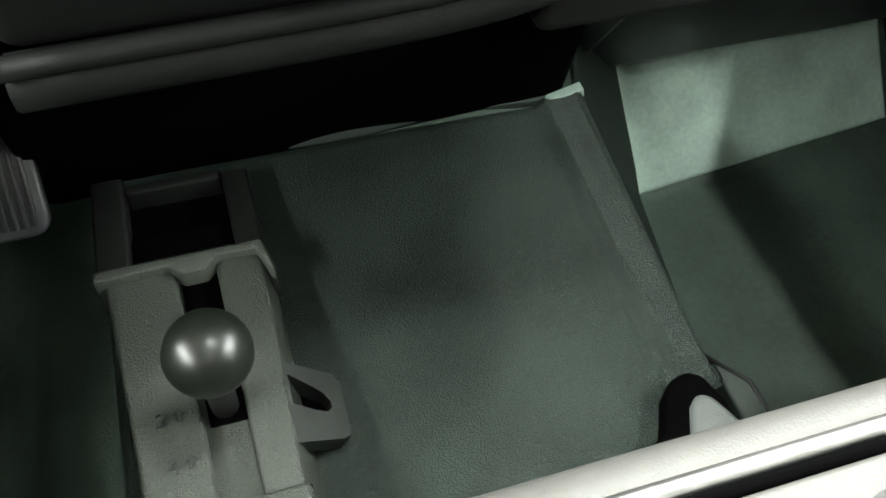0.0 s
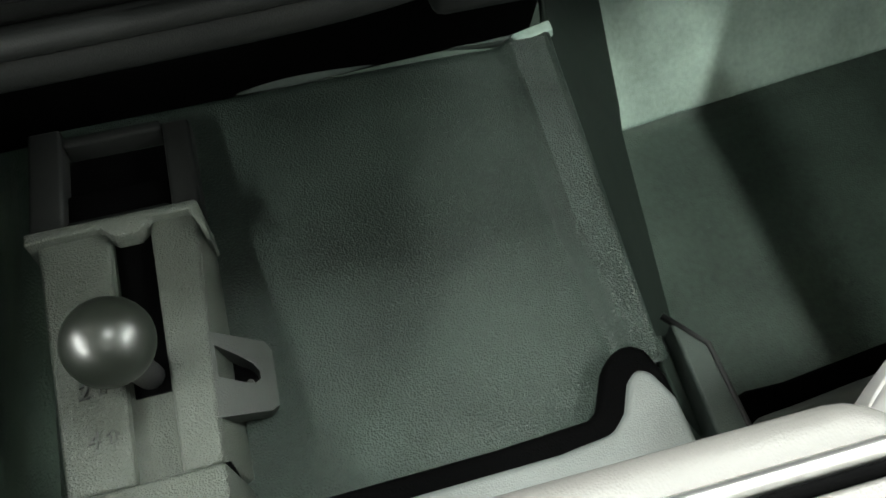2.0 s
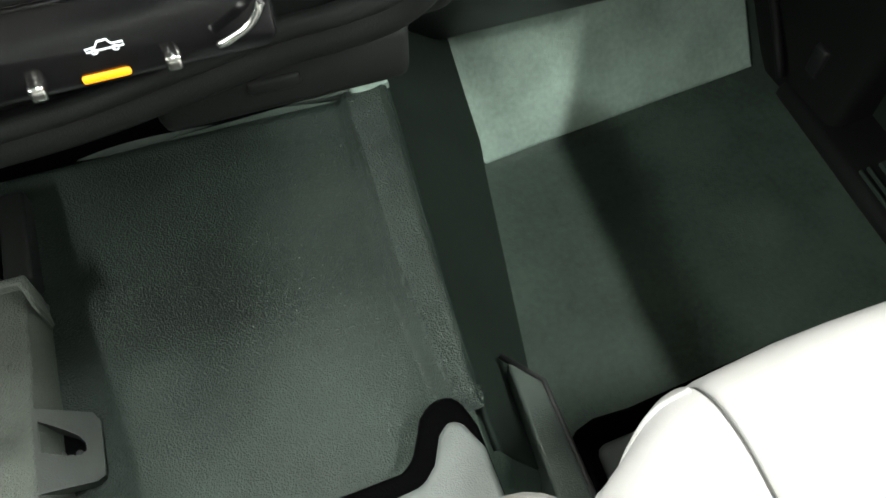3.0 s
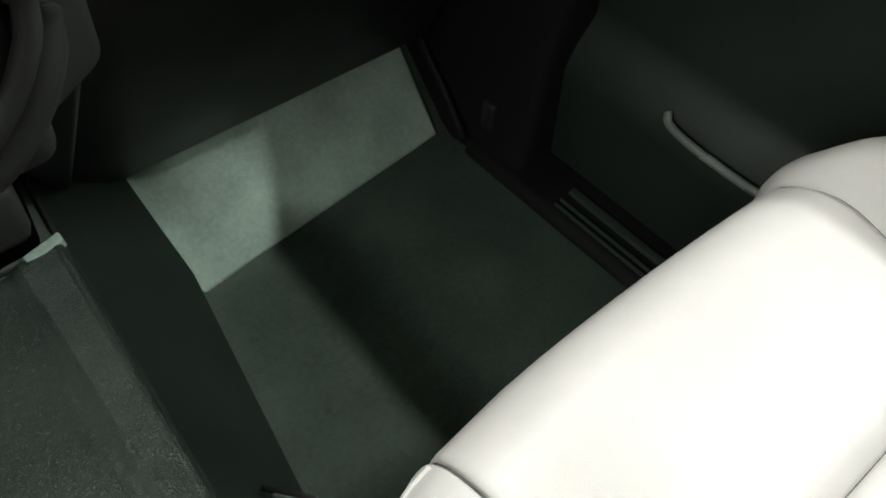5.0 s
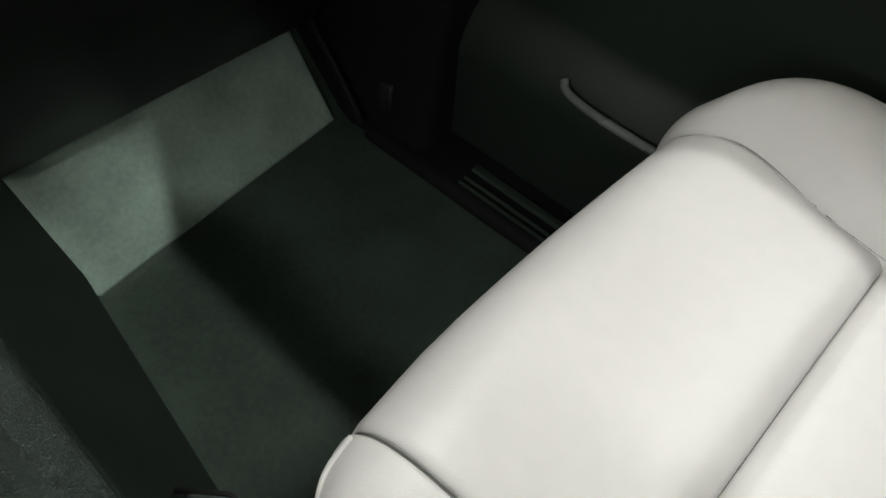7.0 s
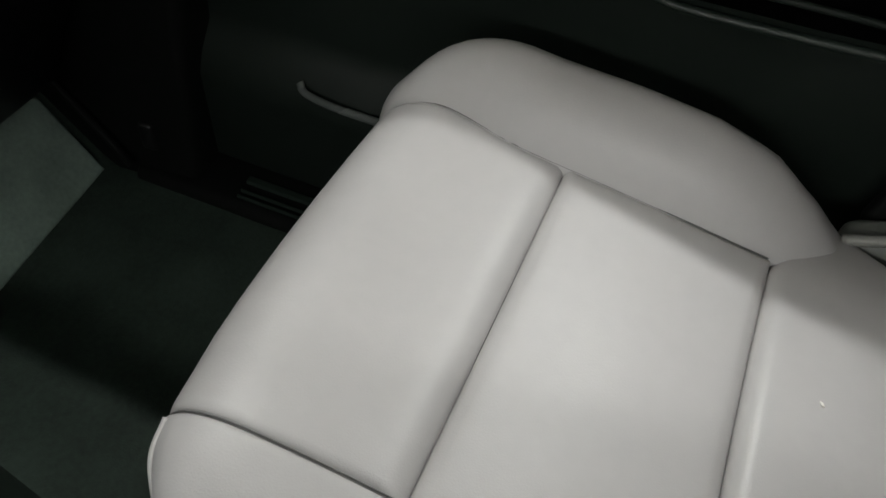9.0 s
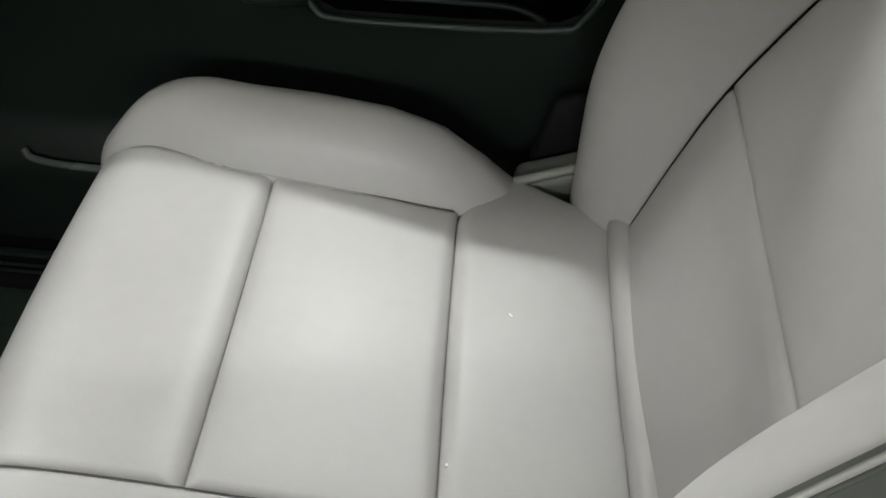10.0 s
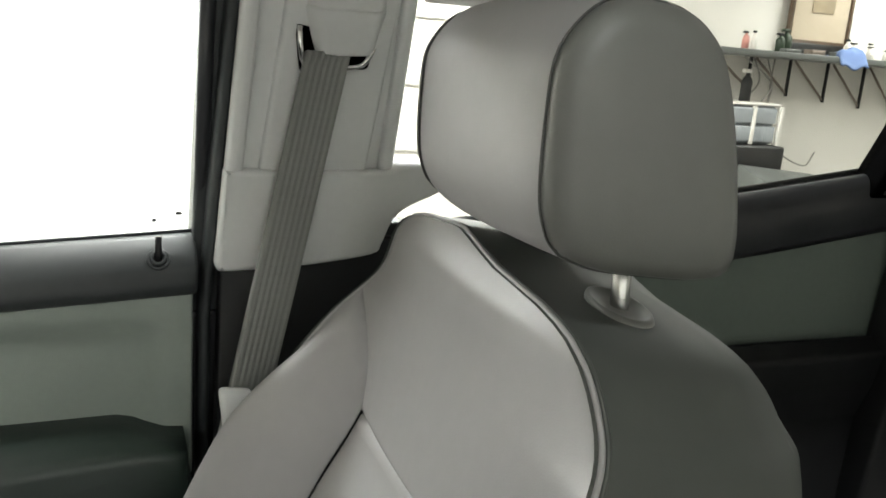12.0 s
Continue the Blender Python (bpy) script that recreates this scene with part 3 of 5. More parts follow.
# ---- instrument panel ----
def build_dash():
    dash = root("dashboard", (0, 0.3, 0.5), "dark grey-green moulded truck dashboard", "dashboard")
    # main body: side profile (y, z)
    prof = [(0.280, 0.560), (0.315, 0.522), (0.46, 0.49), (0.66, 0.47), (0.70, 0.60), (0.70, 0.86), (0.44, 0.82), (0.29, 0.735), (0.255, 0.69), (0.272, 0.66), (0.272, 0.60)]
    part("main_body", prism(prof, "x", -0.78, 0.74, 0.012, 3), DARK, dash)
    # air box under the passenger side
    prof = [(0.345, 0.515), (0.506, 0.176), (0.528, 0.171), (0.62, 0.27), (0.62, 0.52)]
    part("air_box", prism(prof, "x", 0.245, 0.665, 0.008, 2), BLACK, dash)
    part("air_box_end", hexa([(0.205, 0.44, 0.300), (0.246, 0.498, 0.190), (0.246, 0.60, 0.30), (0.205, 0.60, 0.34),
                              (0.19, 0.29, 0.51), (0.246, 0.28, 0.51), (0.246, 0.60, 0.51), (0.19, 0.60, 0.51)], 0.006), BLACK, dash)
    # middle console of the panel, proud of the body
    prof = [(0.203, 0.505), (0.30, 0.470), (0.50, 0.44), (0.50, 0.80), (0.245, 0.90), (0.235, 0.80), (0.212, 0.66), (0.197, 0.555)]
    part("control_panel", prism(prof, "x", -0.17, 0.196, 0.010, 3), DARK, dash)
    # lower lip with a storage flap
    lip = catmull([(-0.17, 0.192, 0.506), (0.0, 0.191, 0.511), (0.068, 0.191, 0.521), (0.109, 0.191, 0.529), (0.138, 0.191, 0.531), (0.161, 0.192, 0.534), (0.177, 0.193, 0.545), (0.191, 0.195, 0.561), (0.200, 0.199, 0.580), (0.206, 0.208, 0.63), (0.209, 0.224, 0.72)], 60)
    part("lower_lip", tube(lip, 0.0050, 10), DARK, dash)
    part("lip_skirt", tube([p + Vector((0.002, 0.010, -0.014)) for p in lip[:52]], 0.012, 10), DARK, dash)
    part("side_cheek", hexa([(0.168, 0.212, 0.50), (0.235, 0.238, 0.515), (0.235, 0.40, 0.515), (0.168, 0.40, 0.50),
                             (0.168, 0.225, 0.78), (0.235, 0.245, 0.78), (0.235, 0.40, 0.78), (0.168, 0.40, 0.78)], 0.008), DARK, dash)
    part("flap", box(0.055, 0.172, 0.201, 0.24, 0.472, 0.506, 0.006), DARK, dash)
    part("flap_latch", box(0.096, 0.120, 0.1990, 0.207, 0.4865, 0.4950, 0.002), DARK, dash)
    # knee panel and filler go near-black to paint the shade under the dashboard
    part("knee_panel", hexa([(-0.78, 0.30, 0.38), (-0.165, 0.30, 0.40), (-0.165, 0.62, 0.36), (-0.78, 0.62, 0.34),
                             (-0.78, 0.215, 0.52), (-0.165, 0.215, 0.52), (-0.165, 0.62, 0.52), (-0.78, 0.62, 0.52)], 0.012), FLAT_BLACK, dash)
    part("shade_filler", hexa([(-0.24, 0.424, 0.208), (0.200, 0.430, 0.222), (0.205, 0.60, 0.25), (-0.24, 0.60, 0.25),
                                (-0.24, 0.33, 0.48), (0.200, 0.36, 0.48), (0.205, 0.60, 0.48), (-0.24, 0.60, 0.48)], 0.008), FLAT_BLACK, dash, "black filler behind the mat, for the shade under the dashboard")
    def fold(u, v):
        x = lerp(-0.17, 0.214, u)
        h = table(x, (-0.17, -0.05, 0.015, 0.05, 0.075, 0.11, 0.214), (0.10, 0.078, 0.036, 0.022, 0.010, 0.004, 0.003))
        w = math.sin(v * math.pi / 2)
        return (x, 0.4235 + 0.003 * math.sin(11 * u) + h * 0.75 * (1 - math.cos(v * math.pi / 2)), 0.2225 + 0.004 * u + h * w)

    part("insulation_fold", grid_shell(fold, 40, 12, 0.005, (0.004, 0.004, 0.004, 0.004), 0.004, face=(0, -1, 1)), FOLDM, dash, "grey-green insulation felt rising behind the mat")
    # pale block added for the light on the fold's right end
    part("insulation_glint", hexa([(0.180, 0.4185, 0.226), (0.2145, 0.417, 0.228), (0.2145, 0.430, 0.228), (0.180, 0.428, 0.226),
                                 (0.182, 0.4195, 0.2295), (0.2135, 0.418, 0.2355), (0.2135, 0.429, 0.2365), (0.182, 0.427, 0.2300)], 0.0015), PAD, dash, "small pale block painting the bright light at the insulation's end")
    # glove box
    prof = [(0.272, 0.568), (0.262, 0.61), (0.260, 0.72), (0.31, 0.72), (0.31, 0.56)]
    part("glove_box_lid", prism(prof, "x", 0.245, 0.70, 0.012, 3), DARK, dash)
    # switch panel
    panel = part("switch_panel", prism(rounded_rect(-0.11, 0.1125, 0.538, 0.579, 0.008), "y", 0.174, 0.215, 0.002), PIANO, dash, "glossy black switch panel")
    for x in (-0.023, 0.025, 0.073):
        part("chrome_tab", box(x - 0.003, x + 0.003, 0.169, 0.180, 0.541, 0.548, 0.0015), CHROME, panel, "small chrome divider tab")
    part("indicator_lamp", box(0.0400, 0.0575, 0.1728, 0.178, 0.5408, 0.5444, 0.0012), AMBER, panel, "glowing amber indicator bar")
    icon = tube([(x, 0.1738, z) for x, z in ((0.0455, 0.5548), (0.0455, 0.5562), (0.0490, 0.5566), (0.0503, 0.5588), (0.0535, 0.5590), (0.0545, 0.5568), (0.0585, 0.5566), (0.0585, 0.5550))], 0.0004, 6, closed=True)
    for x in (0.0482, 0.0556):
        icon = tube([(x + 0.0011 * math.cos(q), 0.1738, 0.5545 + 0.0011 * math.sin(q)) for q in (k * math.pi / 5 for k in range(10))], 0.0003, 6, icon, closed=True)
    part("switch_icon", icon, WHITEGLOW, panel, "small white lit symbol")
    icon = box(0.0060, 0.0110, 0.1735, 0.178, 0.5532, 0.5552, 0.0004)
    icon = box(0.0065, 0.0115, 0.1735, 0.178, 0.5560, 0.5585, 0.0004, bm=icon)
    part("switch_icon", icon, WHITEGLOW, panel, "small white lit symbol")
    # silver hook at the panel's end and the temperature dial
    part("chrome_hook", tube(catmull([(0.090, 0.170, 0.5485), (0.096, 0.1693, 0.5515), (0.103, 0.1690, 0.556), (0.1075, 0.1695, 0.563), (0.1085, 0.171, 0.569)], 14), 0.0019, 8), CHROME, dash, "curved chrome trim end")
    rim = catmull([(-0.12, 0.173, 0.584), (0.0, 0.172, 0.586), (0.088, 0.172, 0.587), (0.107, 0.172, 0.5875), (0.121, 0.172, 0.591), (0.129, 0.172, 0.598), (0.132, 0.173, 0.610), (0.134, 0.176, 0.66)], 50)
    part("dial_plate_edge", tube(rim, 0.0035, 8), DARK, dash)
    dial = bmesh.new()
    bmesh.ops.create_cone(dial, segments=40, radius1=0.0215, radius2=0.0195, depth=0.018, cap_ends=True)
    bmesh.ops.bevel(dial, geom=[e for e in dial.edges if e.calc_face_angle(0) > 0.9], offset=0.003, segments=2, affect="EDGES")
    face = pose(0.107, 0.182, 0.617, 92, 0, 0)
    bmesh.ops.transform(smooth_faces(dial), verts=dial.verts, matrix=face)
    dl = part("climate_dial", dial, BLACK, dash)
    ring = [face @ Vector((0.0182 * math.cos(q), 0.0182 * math.sin(q), 0.0090)) for q in (2 * math.pi * k / 40 for k in range(40))]
    part("dial_ring", tube(ring, 0.0020, 8, closed=True), CHROME, dl, "chrome dial ring")
    for first, name, mat in ((5, "red arc marking", RED), (115, "blue arc marking", BLUE)):
        arc = [face @ Vector((0.0135 * math.cos(q), 0.0135 * math.sin(q), 0.0092)) for q in (radians(first + 5 * k) for k in range(12))]
        part("dial_mark", tube(arc, 0.0016, 6), mat, dl, name)
    bar = box(-0.0065, 0.0065, -0.006, -0.002, 0.0082, 0.0100, 0.0008)
    bmesh.ops.transform(bar, verts=bar.verts, matrix=face)
    part("dial_pointer", bar, WHITEGLOW, dl, "white pointer mark")


build_dash()


# ---- centre console ----
def build_console():
    con = root("centre_console", (0.0, -0.2, 0.2), "light grey vinyl centre console with a chrome-edged tray", "console")
    body = prism(rounded_rect(-0.20, 0.178, -0.50, 0.012, 0.030), "z", 0.20, 0.447, 0.014, 5)
    part("body", body, CONSOLE, con)
    # black band paints the shade on the lid's outer side
    part("lid_shade", prism(rounded_rect(-0.215, 0.203, -0.49, -0.0075, 0.036), "z", 0.440, 0.4545, 0.001), BLACK, con, "black band under the lid, for the shade on its side")

    def band(offsets):
        """A closed moulding round the lid: offsets inward and heights of its section."""
        ring_pts = rounded_rect(-0.215, 0.203, -0.49, -0.0085, 0.036, 12)
        bm, rings, n = bmesh.new(), [], len(ring_pts)
        for i, (x, y) in enumerate(ring_pts):
            a, b = ring_pts[i - 1], ring_pts[(i + 1) % n]
            d = Vector((b[0] - a[0], b[1] - a[1], 0)).normalized()
            nrm = Vector((d.y, -d.x, 0))
            rings.append([bm.verts.new(Vector((x, y, z)) - nrm * o) for o, z in offsets])
        for i in range(n):
            for j in range(len(offsets)):
                k = (j + 1) % len(offsets)
                bm.faces.new((rings[i][j], rings[(i + 1) % n][j], rings[(i + 1) % n][k], rings[i][k]))
        return smooth_faces(bm)

    part("chrome_rim", band([(0.0, 0.452), (0.0, 0.4575), (0.0012, 0.4605), (0.0040, 0.4618), (0.0068, 0.4605), (0.0078, 0.452)]), SATIN, con, "polished chrome rim")
    part("inner_seal", band([(0.0079, 0.450), (0.0079, 0.4595), (0.0095, 0.4600), (0.0118, 0.4585), (0.0118, 0.450)]), FLAT_BLACK, con, "black rubber seal inside the rim")
    part("tray", prism(rounded_rect(-0.202, 0.190, -0.478, -0.0208, 0.026), "z", 0.445, 0.4585, 0.002), CONSOLE, con)
    cup = bmesh.new()
    bmesh.ops.create_cone(cup, segments=32, radius1=0.036, radius2=0.038, depth=0.004, cap_ends=True)
    bmesh.ops.translate(cup, verts=cup.verts, vec=(0.088, -0.070, 0.4582))
    part("cup_holder", smooth_faces(cup, False), BLACK, con, "round black cup holder")


build_console()

# ---- passenger seat ----
CX = 0.426
SEAT = root("passenger_seat", (CX, -0.25, 0.06), "light grey vinyl bucket seat with sewn panels and piping", "car seat")
TOPLINE = catmull([(0, -0.47, 0.325), (0, -0.43, 0.335), (0, -0.34, 0.338), (0, -0.266, 0.345), (0, -0.18, 0.358), (0, -0.10, 0.369), (0, -0.03, 0.377), (0, 0.025, 0.377),
                   (0, 0.057, 0.362), (0, 0.071, 0.335), (0, 0.070, 0.30), (0, 0.062, 0.24), (0, 0.058, 0.15)], 241)


def index_at_y(y):
    return next(i for i, p in enumerate(TOPLINE) if p.y >= y)


I_S2, I_S1, I_NOSE = index_at_y(-0.268), index_at_y(-0.103), len(TOPLINE) - 1
I_BITE = index_at_y(-0.425)


def top_at(i):
    i = min(max(i, 0), len(TOPLINE) - 1)
    k = min(int(i), len(TOPLINE) - 2)
    p = TOPLINE[k].lerp(TOPLINE[k + 1], i - k)
    d = (TOPLINE[k + 1] - TOPLINE[k]).normalized()
    return p, Vector((0, -d.z, d.y))


def seam_bow(y):
    """How far the door-side seam of the cushion bows outward towards the front."""
    return 0.015 * ease((y + 0.07) / 0.09)


def seat_panel(name, i0, i1, x0, x1, rolls, hollow=0.006, nv=10, nu=16):
    def surface(u, v):
        p, n = top_at(lerp(i0, i1, u))
        x = lerp(x0, x1 + seam_bow(p.y), v)
        c = -hollow * (1 - (2 * v - 1) ** 2) + max(0, n.y) * (0.012 * (1 - (2 * v - 1) ** 2) - 0.007 - 0.004 * ease((0.36 - x) / 0.09))
        return (x, p.y + n.y * c, p.z + n.z * c)

    return part(name, grid_shell(surface, nu, nv, 0.02, rolls, 0.009), VINYL, SEAT)


IN0, IN1 = 0.276, 0.577
R = 0.014
seat_panel("front_insert", I_S1, I_NOSE, IN0, IN1, (R, 0, R * .7, R * .7), nu=34)
seat_panel("middle_insert", I_S2, I_S1, IN0, IN1, (R, R, R * .7, R * .7))


def rear_surface(u, v):
    p, n = top_at(lerp(I_BITE - 14, I_S2, u))
    half = lerp(0.150, 0.232, ease(u * 1.05)) if v > 0.5 else lerp(0.16, 0.232, ease(u * 1.05))
    q = 2 * v - 1
    c = -0.004 * (1 - q * q)
    over = max(0.0, abs(q) * half - 0.15) / 0.085
    return (CX + q * half, p.y + n.y * c - 0.040 * over * u, p.z + n.z * c - 0.026 * over ** 1.5)


part("rear_insert", grid_shell(rear_surface, 16, 26, 0.02, (R, R, 0.012, 0.012), 0.009), VINYL, SEAT)
part("cushion_lining", grid_shell(lambda u, v: (lerp(0.285, 0.572, v), top_at(lerp(I_BITE, I_NOSE, u))[0].y - 0.014 * max(0, top_at(lerp(I_BITE, I_NOSE, u))[1].y), top_at(lerp(I_BITE, I_NOSE, u))[0].z - 0.014), 40, 4, 0.01), THREAD, SEAT)


def cushion_bolster(side):
    """side 1: towards the door, -1: towards the console."""
    seam = IN1 if side > 0 else IN0
    sect = catmull([(-0.006, -0.010, 0), (0.003, 0.008, 0), (0.014, 0.026, 0), (0.032, 0.039, 0), (0.055, 0.043, 0), (0.078, 0.028, 0), (0.092, -0.012, 0), (0.098, -0.07, 0), (0.096, -0.18, 0)], 49)
    start = index_at_y(-0.304)

    def surface(u, v):
        i = lerp(start, I_NOSE, u)
        p, n = top_at(i)
        k = min(int(v * 48), 47)
        q = sect[k].lerp(sect[k + 1], v * 48 - k)
        rear = table(p.y, (-0.304, -0.296, -0.275, -0.24, -0.19, -0.13, -0.06), (0.0, 0.20, 0.58, 0.98, 1.16, 1.14, 1.02)) if side > 0 else ease((i - start) / 19)
        nose = ease((i - index_at_y(-0.05 if side > 0 else -0.03)) / 48)
        w = q.x * lerp(0.86, 1, rear) * lerp(1, 0.86 if side > 0 else 0.62, nose)
        up = max(-0.012, q.y)
        if up > 0:
            up *= rear * (lerp(1, 0.25, nose) if side > 0 else lerp(0.55, 0.0, ease((i - index_at_y(-0.12)) / 40)))
        fall = min(0.0, q.y + 0.012)
        back = (5.0 if side > 0 else 17.0) * max(0, w) ** 2 * nose
        y = p.y + n.y * (up - 0.007) - back
        z = p.z + n.z * up + fall * lerp(1, 0.45, nose)
        y += 0.040 * max(0, 1 - u / 0.16) * max(0, 1 - v / 0.45)
        bow = seam_bow(p.y)
        return (seam + bow + w * (1 - bow / 0.11), y - 0.045 * max(0, 1 - rear) * v, z - 0.030 * max(0, 1 - rear) * min(1, v * 1.6))

    return part("cushion_bolster", grid_shell(surface, 48, 30, 0.008, (0.012, 0, 0, 0), 0.007), VINYL, SEAT)


cushion_bolster(1)


def inner_edge(i, angle, skirt=0.0):
    """The rounded console side of the cushion: an edge rolled over through an angle, then a skirt."""
    p, n = top_at(i)
    front = max(0, n.y)
    width, depth = lerp(0.078, 0.050, front), lerp(0.050, 0.088, front)
    rear = ease((i - index_at_y(-0.312)) / 19)
    bump = 0.020 * rear * (1 - ease((i - index_at_y(-0.12)) / 40)) * math.sin(angle) ** 2
    sink = depth * (1 - math.cos(angle)) + skirt - bump + 0.011 * front
    return Vector((IN0 - width * math.sin(angle) + 0.40 * max(0.0, skirt), p.y - n.y * sink, p.z - n.z * sink - 0.02 * (1 - rear)))


def inner_bolster(u, v):
    i = lerp(index_at_y(-0.312), I_NOSE, u)
    return inner_edge(i, min(1, v / 0.65) * math.pi / 2, max(0, v - 0.65) / 0.35 * 0.12)


part("cushion_bolster", grid_shell(inner_bolster, 48, 26, 0.003, (0.012, 0, 0.004, 0), 0.003), VINYL, SEAT)
for x, off in ((IN1 - 0.0015, -0.0022), (IN0 + 0.0015, -0.0022)):
    line = []
    for k in range(60):
        p, n = top_at(lerp(index_at_y(-0.262), I_NOSE - 20, k / 59))
        deep = off - max(0, n.y) * (0.007 if x > 0.4 else 0.011)
        line.append(Vector((x + (seam_bow(p.y) if x > 0.4 else 0), p.y + n.y * deep, p.z + n.z * deep)))
    part("seam", tube(line, 0.0007, 6), THREAD, SEAT)
I_COR = I_NOSE - 82
edging = catmull([inner_edge(i, radians(a), -0.0006) for i, a in ((I_COR, 4), (I_COR + 2, 25), (I_COR + 3, 45), (I_COR, 62), (I_COR - 10, 74), (I_COR - 28, 82), (I_COR - 60, 86), (index_at_y(-0.25), 86))], 60)
part("cushion_piping", tube(edging, 0.0019, 8), PIPING, SEAT, "pale sewn piping along the cushion's side")
fleck = prism([(0.4655, -0.3165), (0.4660, -0.3140), (0.4690, -0.3130), (0.4685, -0.3150)], "z", 0.3350, 0.3372, 0)
thing("fleck", fleck, WALLPAINT, "tiny white crumb on the seat cushion", "crumb", "crumbs on the cushion")
fleck = prism([(0.3238, -0.2712), (0.3240, -0.2690), (0.3262, -0.2694), (0.3260, -0.2710)], "z", 0.3375, 0.3400, 0)
thing("fleck", fleck, WALLPAINT, "tiny white crumb on the seat cushion", "crumb", "crumbs on the cushion")

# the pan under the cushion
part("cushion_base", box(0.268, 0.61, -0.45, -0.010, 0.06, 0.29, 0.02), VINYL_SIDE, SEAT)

# backrest
BACKLINE = catmull([(0, -0.402, 0.30), (0, -0.418, 0.36), (0, -0.437, 0.44), (0, -0.458, 0.51), (0, -0.500, 0.60), (0, -0.542, 0.676), (0, -0.570, 0.765), (0, -0.579, 0.82), (0, -0.584, 0.867)], 201)


def back_at(z):
    k = next((i for i, p in enumerate(BACKLINE) if p.z >= z), len(BACKLINE) - 1)
    k = max(1, k)
    a, b = BACKLINE[k - 1], BACKLINE[k]
    f = (z - a.z) / (b.z - a.z)
    d = (b - a).normalized()
    return a.lerp(b, f), Vector((0, d.z, -d.y))


Z1, Z2, Z3, ZT = 0.510, 0.674, 0.768, 0.867
INSEAM = 0.143


def back_panel(name, z0, z1, rolls, bulge=0.008):
    def surface(u, v):
        dip = 0.016 * v ** 1.4
        p, n = back_at(lerp(z0 - (dip if z0 == Z1 else 0), z1 - (dip if z1 == Z1 else 0), u))
        c = bulge * math.sin(math.pi * v) * math.sin(math.pi * min(1, u + 0.15))
        return (CX + INSEAM * (1 - 2 * v), p.y + n.y * c, p.z + n.z * c)

    return part(name, grid_shell(surface, 14, 12, 0.02, rolls, 0.0065, face=(0, 1, 0)), VINYL, SEAT)


back_panel("back_lower_insert", 0.31, Z1, (0, R, R * .7, R * .7))
back_panel("back_middle_insert", Z1, Z2, (R, R, R * .7, R * .7))


def half_width(z):
    d = 0.016 * (1 - ease((z - 0.80) / 0.04))
    return sum(raw_width(z + d * k) for k in (-1, -0.5, 0, 0.5, 1)) / 5


def raw_width(z):
    return table(z, (0.30, 0.40, 0.60, 0.70, 0.74, Z3, 0.79, 0.81, 0.826, 0.838, 0.848, 0.856, 0.862, 0.867),
                 (0.225, 0.236, 0.238, 0.232, 0.225, 0.213, 0.199, 0.187, 0.177, 0.166, 0.150, 0.129, 0.102, 0.040))


def bolster_rise(z):
    return sum(raw_rise(z + 0.014 * k) for k in (-1, -0.5, 0, 0.5, 1)) / 5


def raw_rise(z):
    return table(z, (0.30, 0.36, 0.45, 0.53, 0.62, 0.69, 0.735, Z3, 0.80, 0.90), (0.030, 0.048, 0.072, 0.082, 0.082, 0.064, 0.042, 0.018, 0.0, 0.0))


def inner_swell(z):
    """How much further forward the edge of the console-side bolster stands."""
    return 0.035 * (1 - ease((z - 0.69) / 0.07))


def top_shift(z):
    return 0.014 * ease((z - 0.785) / 0.06)


def top_drop(z):
    """How much lower the console-side half of the top edge lies."""
    return table(z, (0.79, 0.825, 0.85, 0.862, 0.869), (0.0, 0.004, 0.010, 0.014, 0.014))


def upper_half(z):
    """Half the width of the upper panel: it widens above the bolsters' slanting ends."""
    if z < Z3:
        return lerp(INSEAM, half_width(Z3), ((z - Z2) / (Z3 - Z2)) ** 0.78)
    return half_width(z)


def upper_surface(u, v):
    z = lerp(Z2, ZT, 1 - (1 - u) ** 1.6)
    p, n = back_at(z)
    w = upper_half(z)
    s = 1 - 2 * v
    c = 0.010 * (1 - s * s) * (1 - ease((z - 0.835) / 0.03)) + 0.7 * bolster_rise(max(z, Z3)) * abs(s) ** 3 * ease((z - Z2) / (Z3 - Z2))
    return (CX + top_shift(z) + w * s, p.y + n.y * c, p.z + n.z * c - top_drop(z) * ease(0.5 - 0.5 * s))


part("back_upper_panel", grid_shell(upper_surface, 44, 24, 0.002, (R, 0.004, 0.006, 0.006), 0.0022, face=(0, 1, 0), firm=True), VINYL, SEAT)


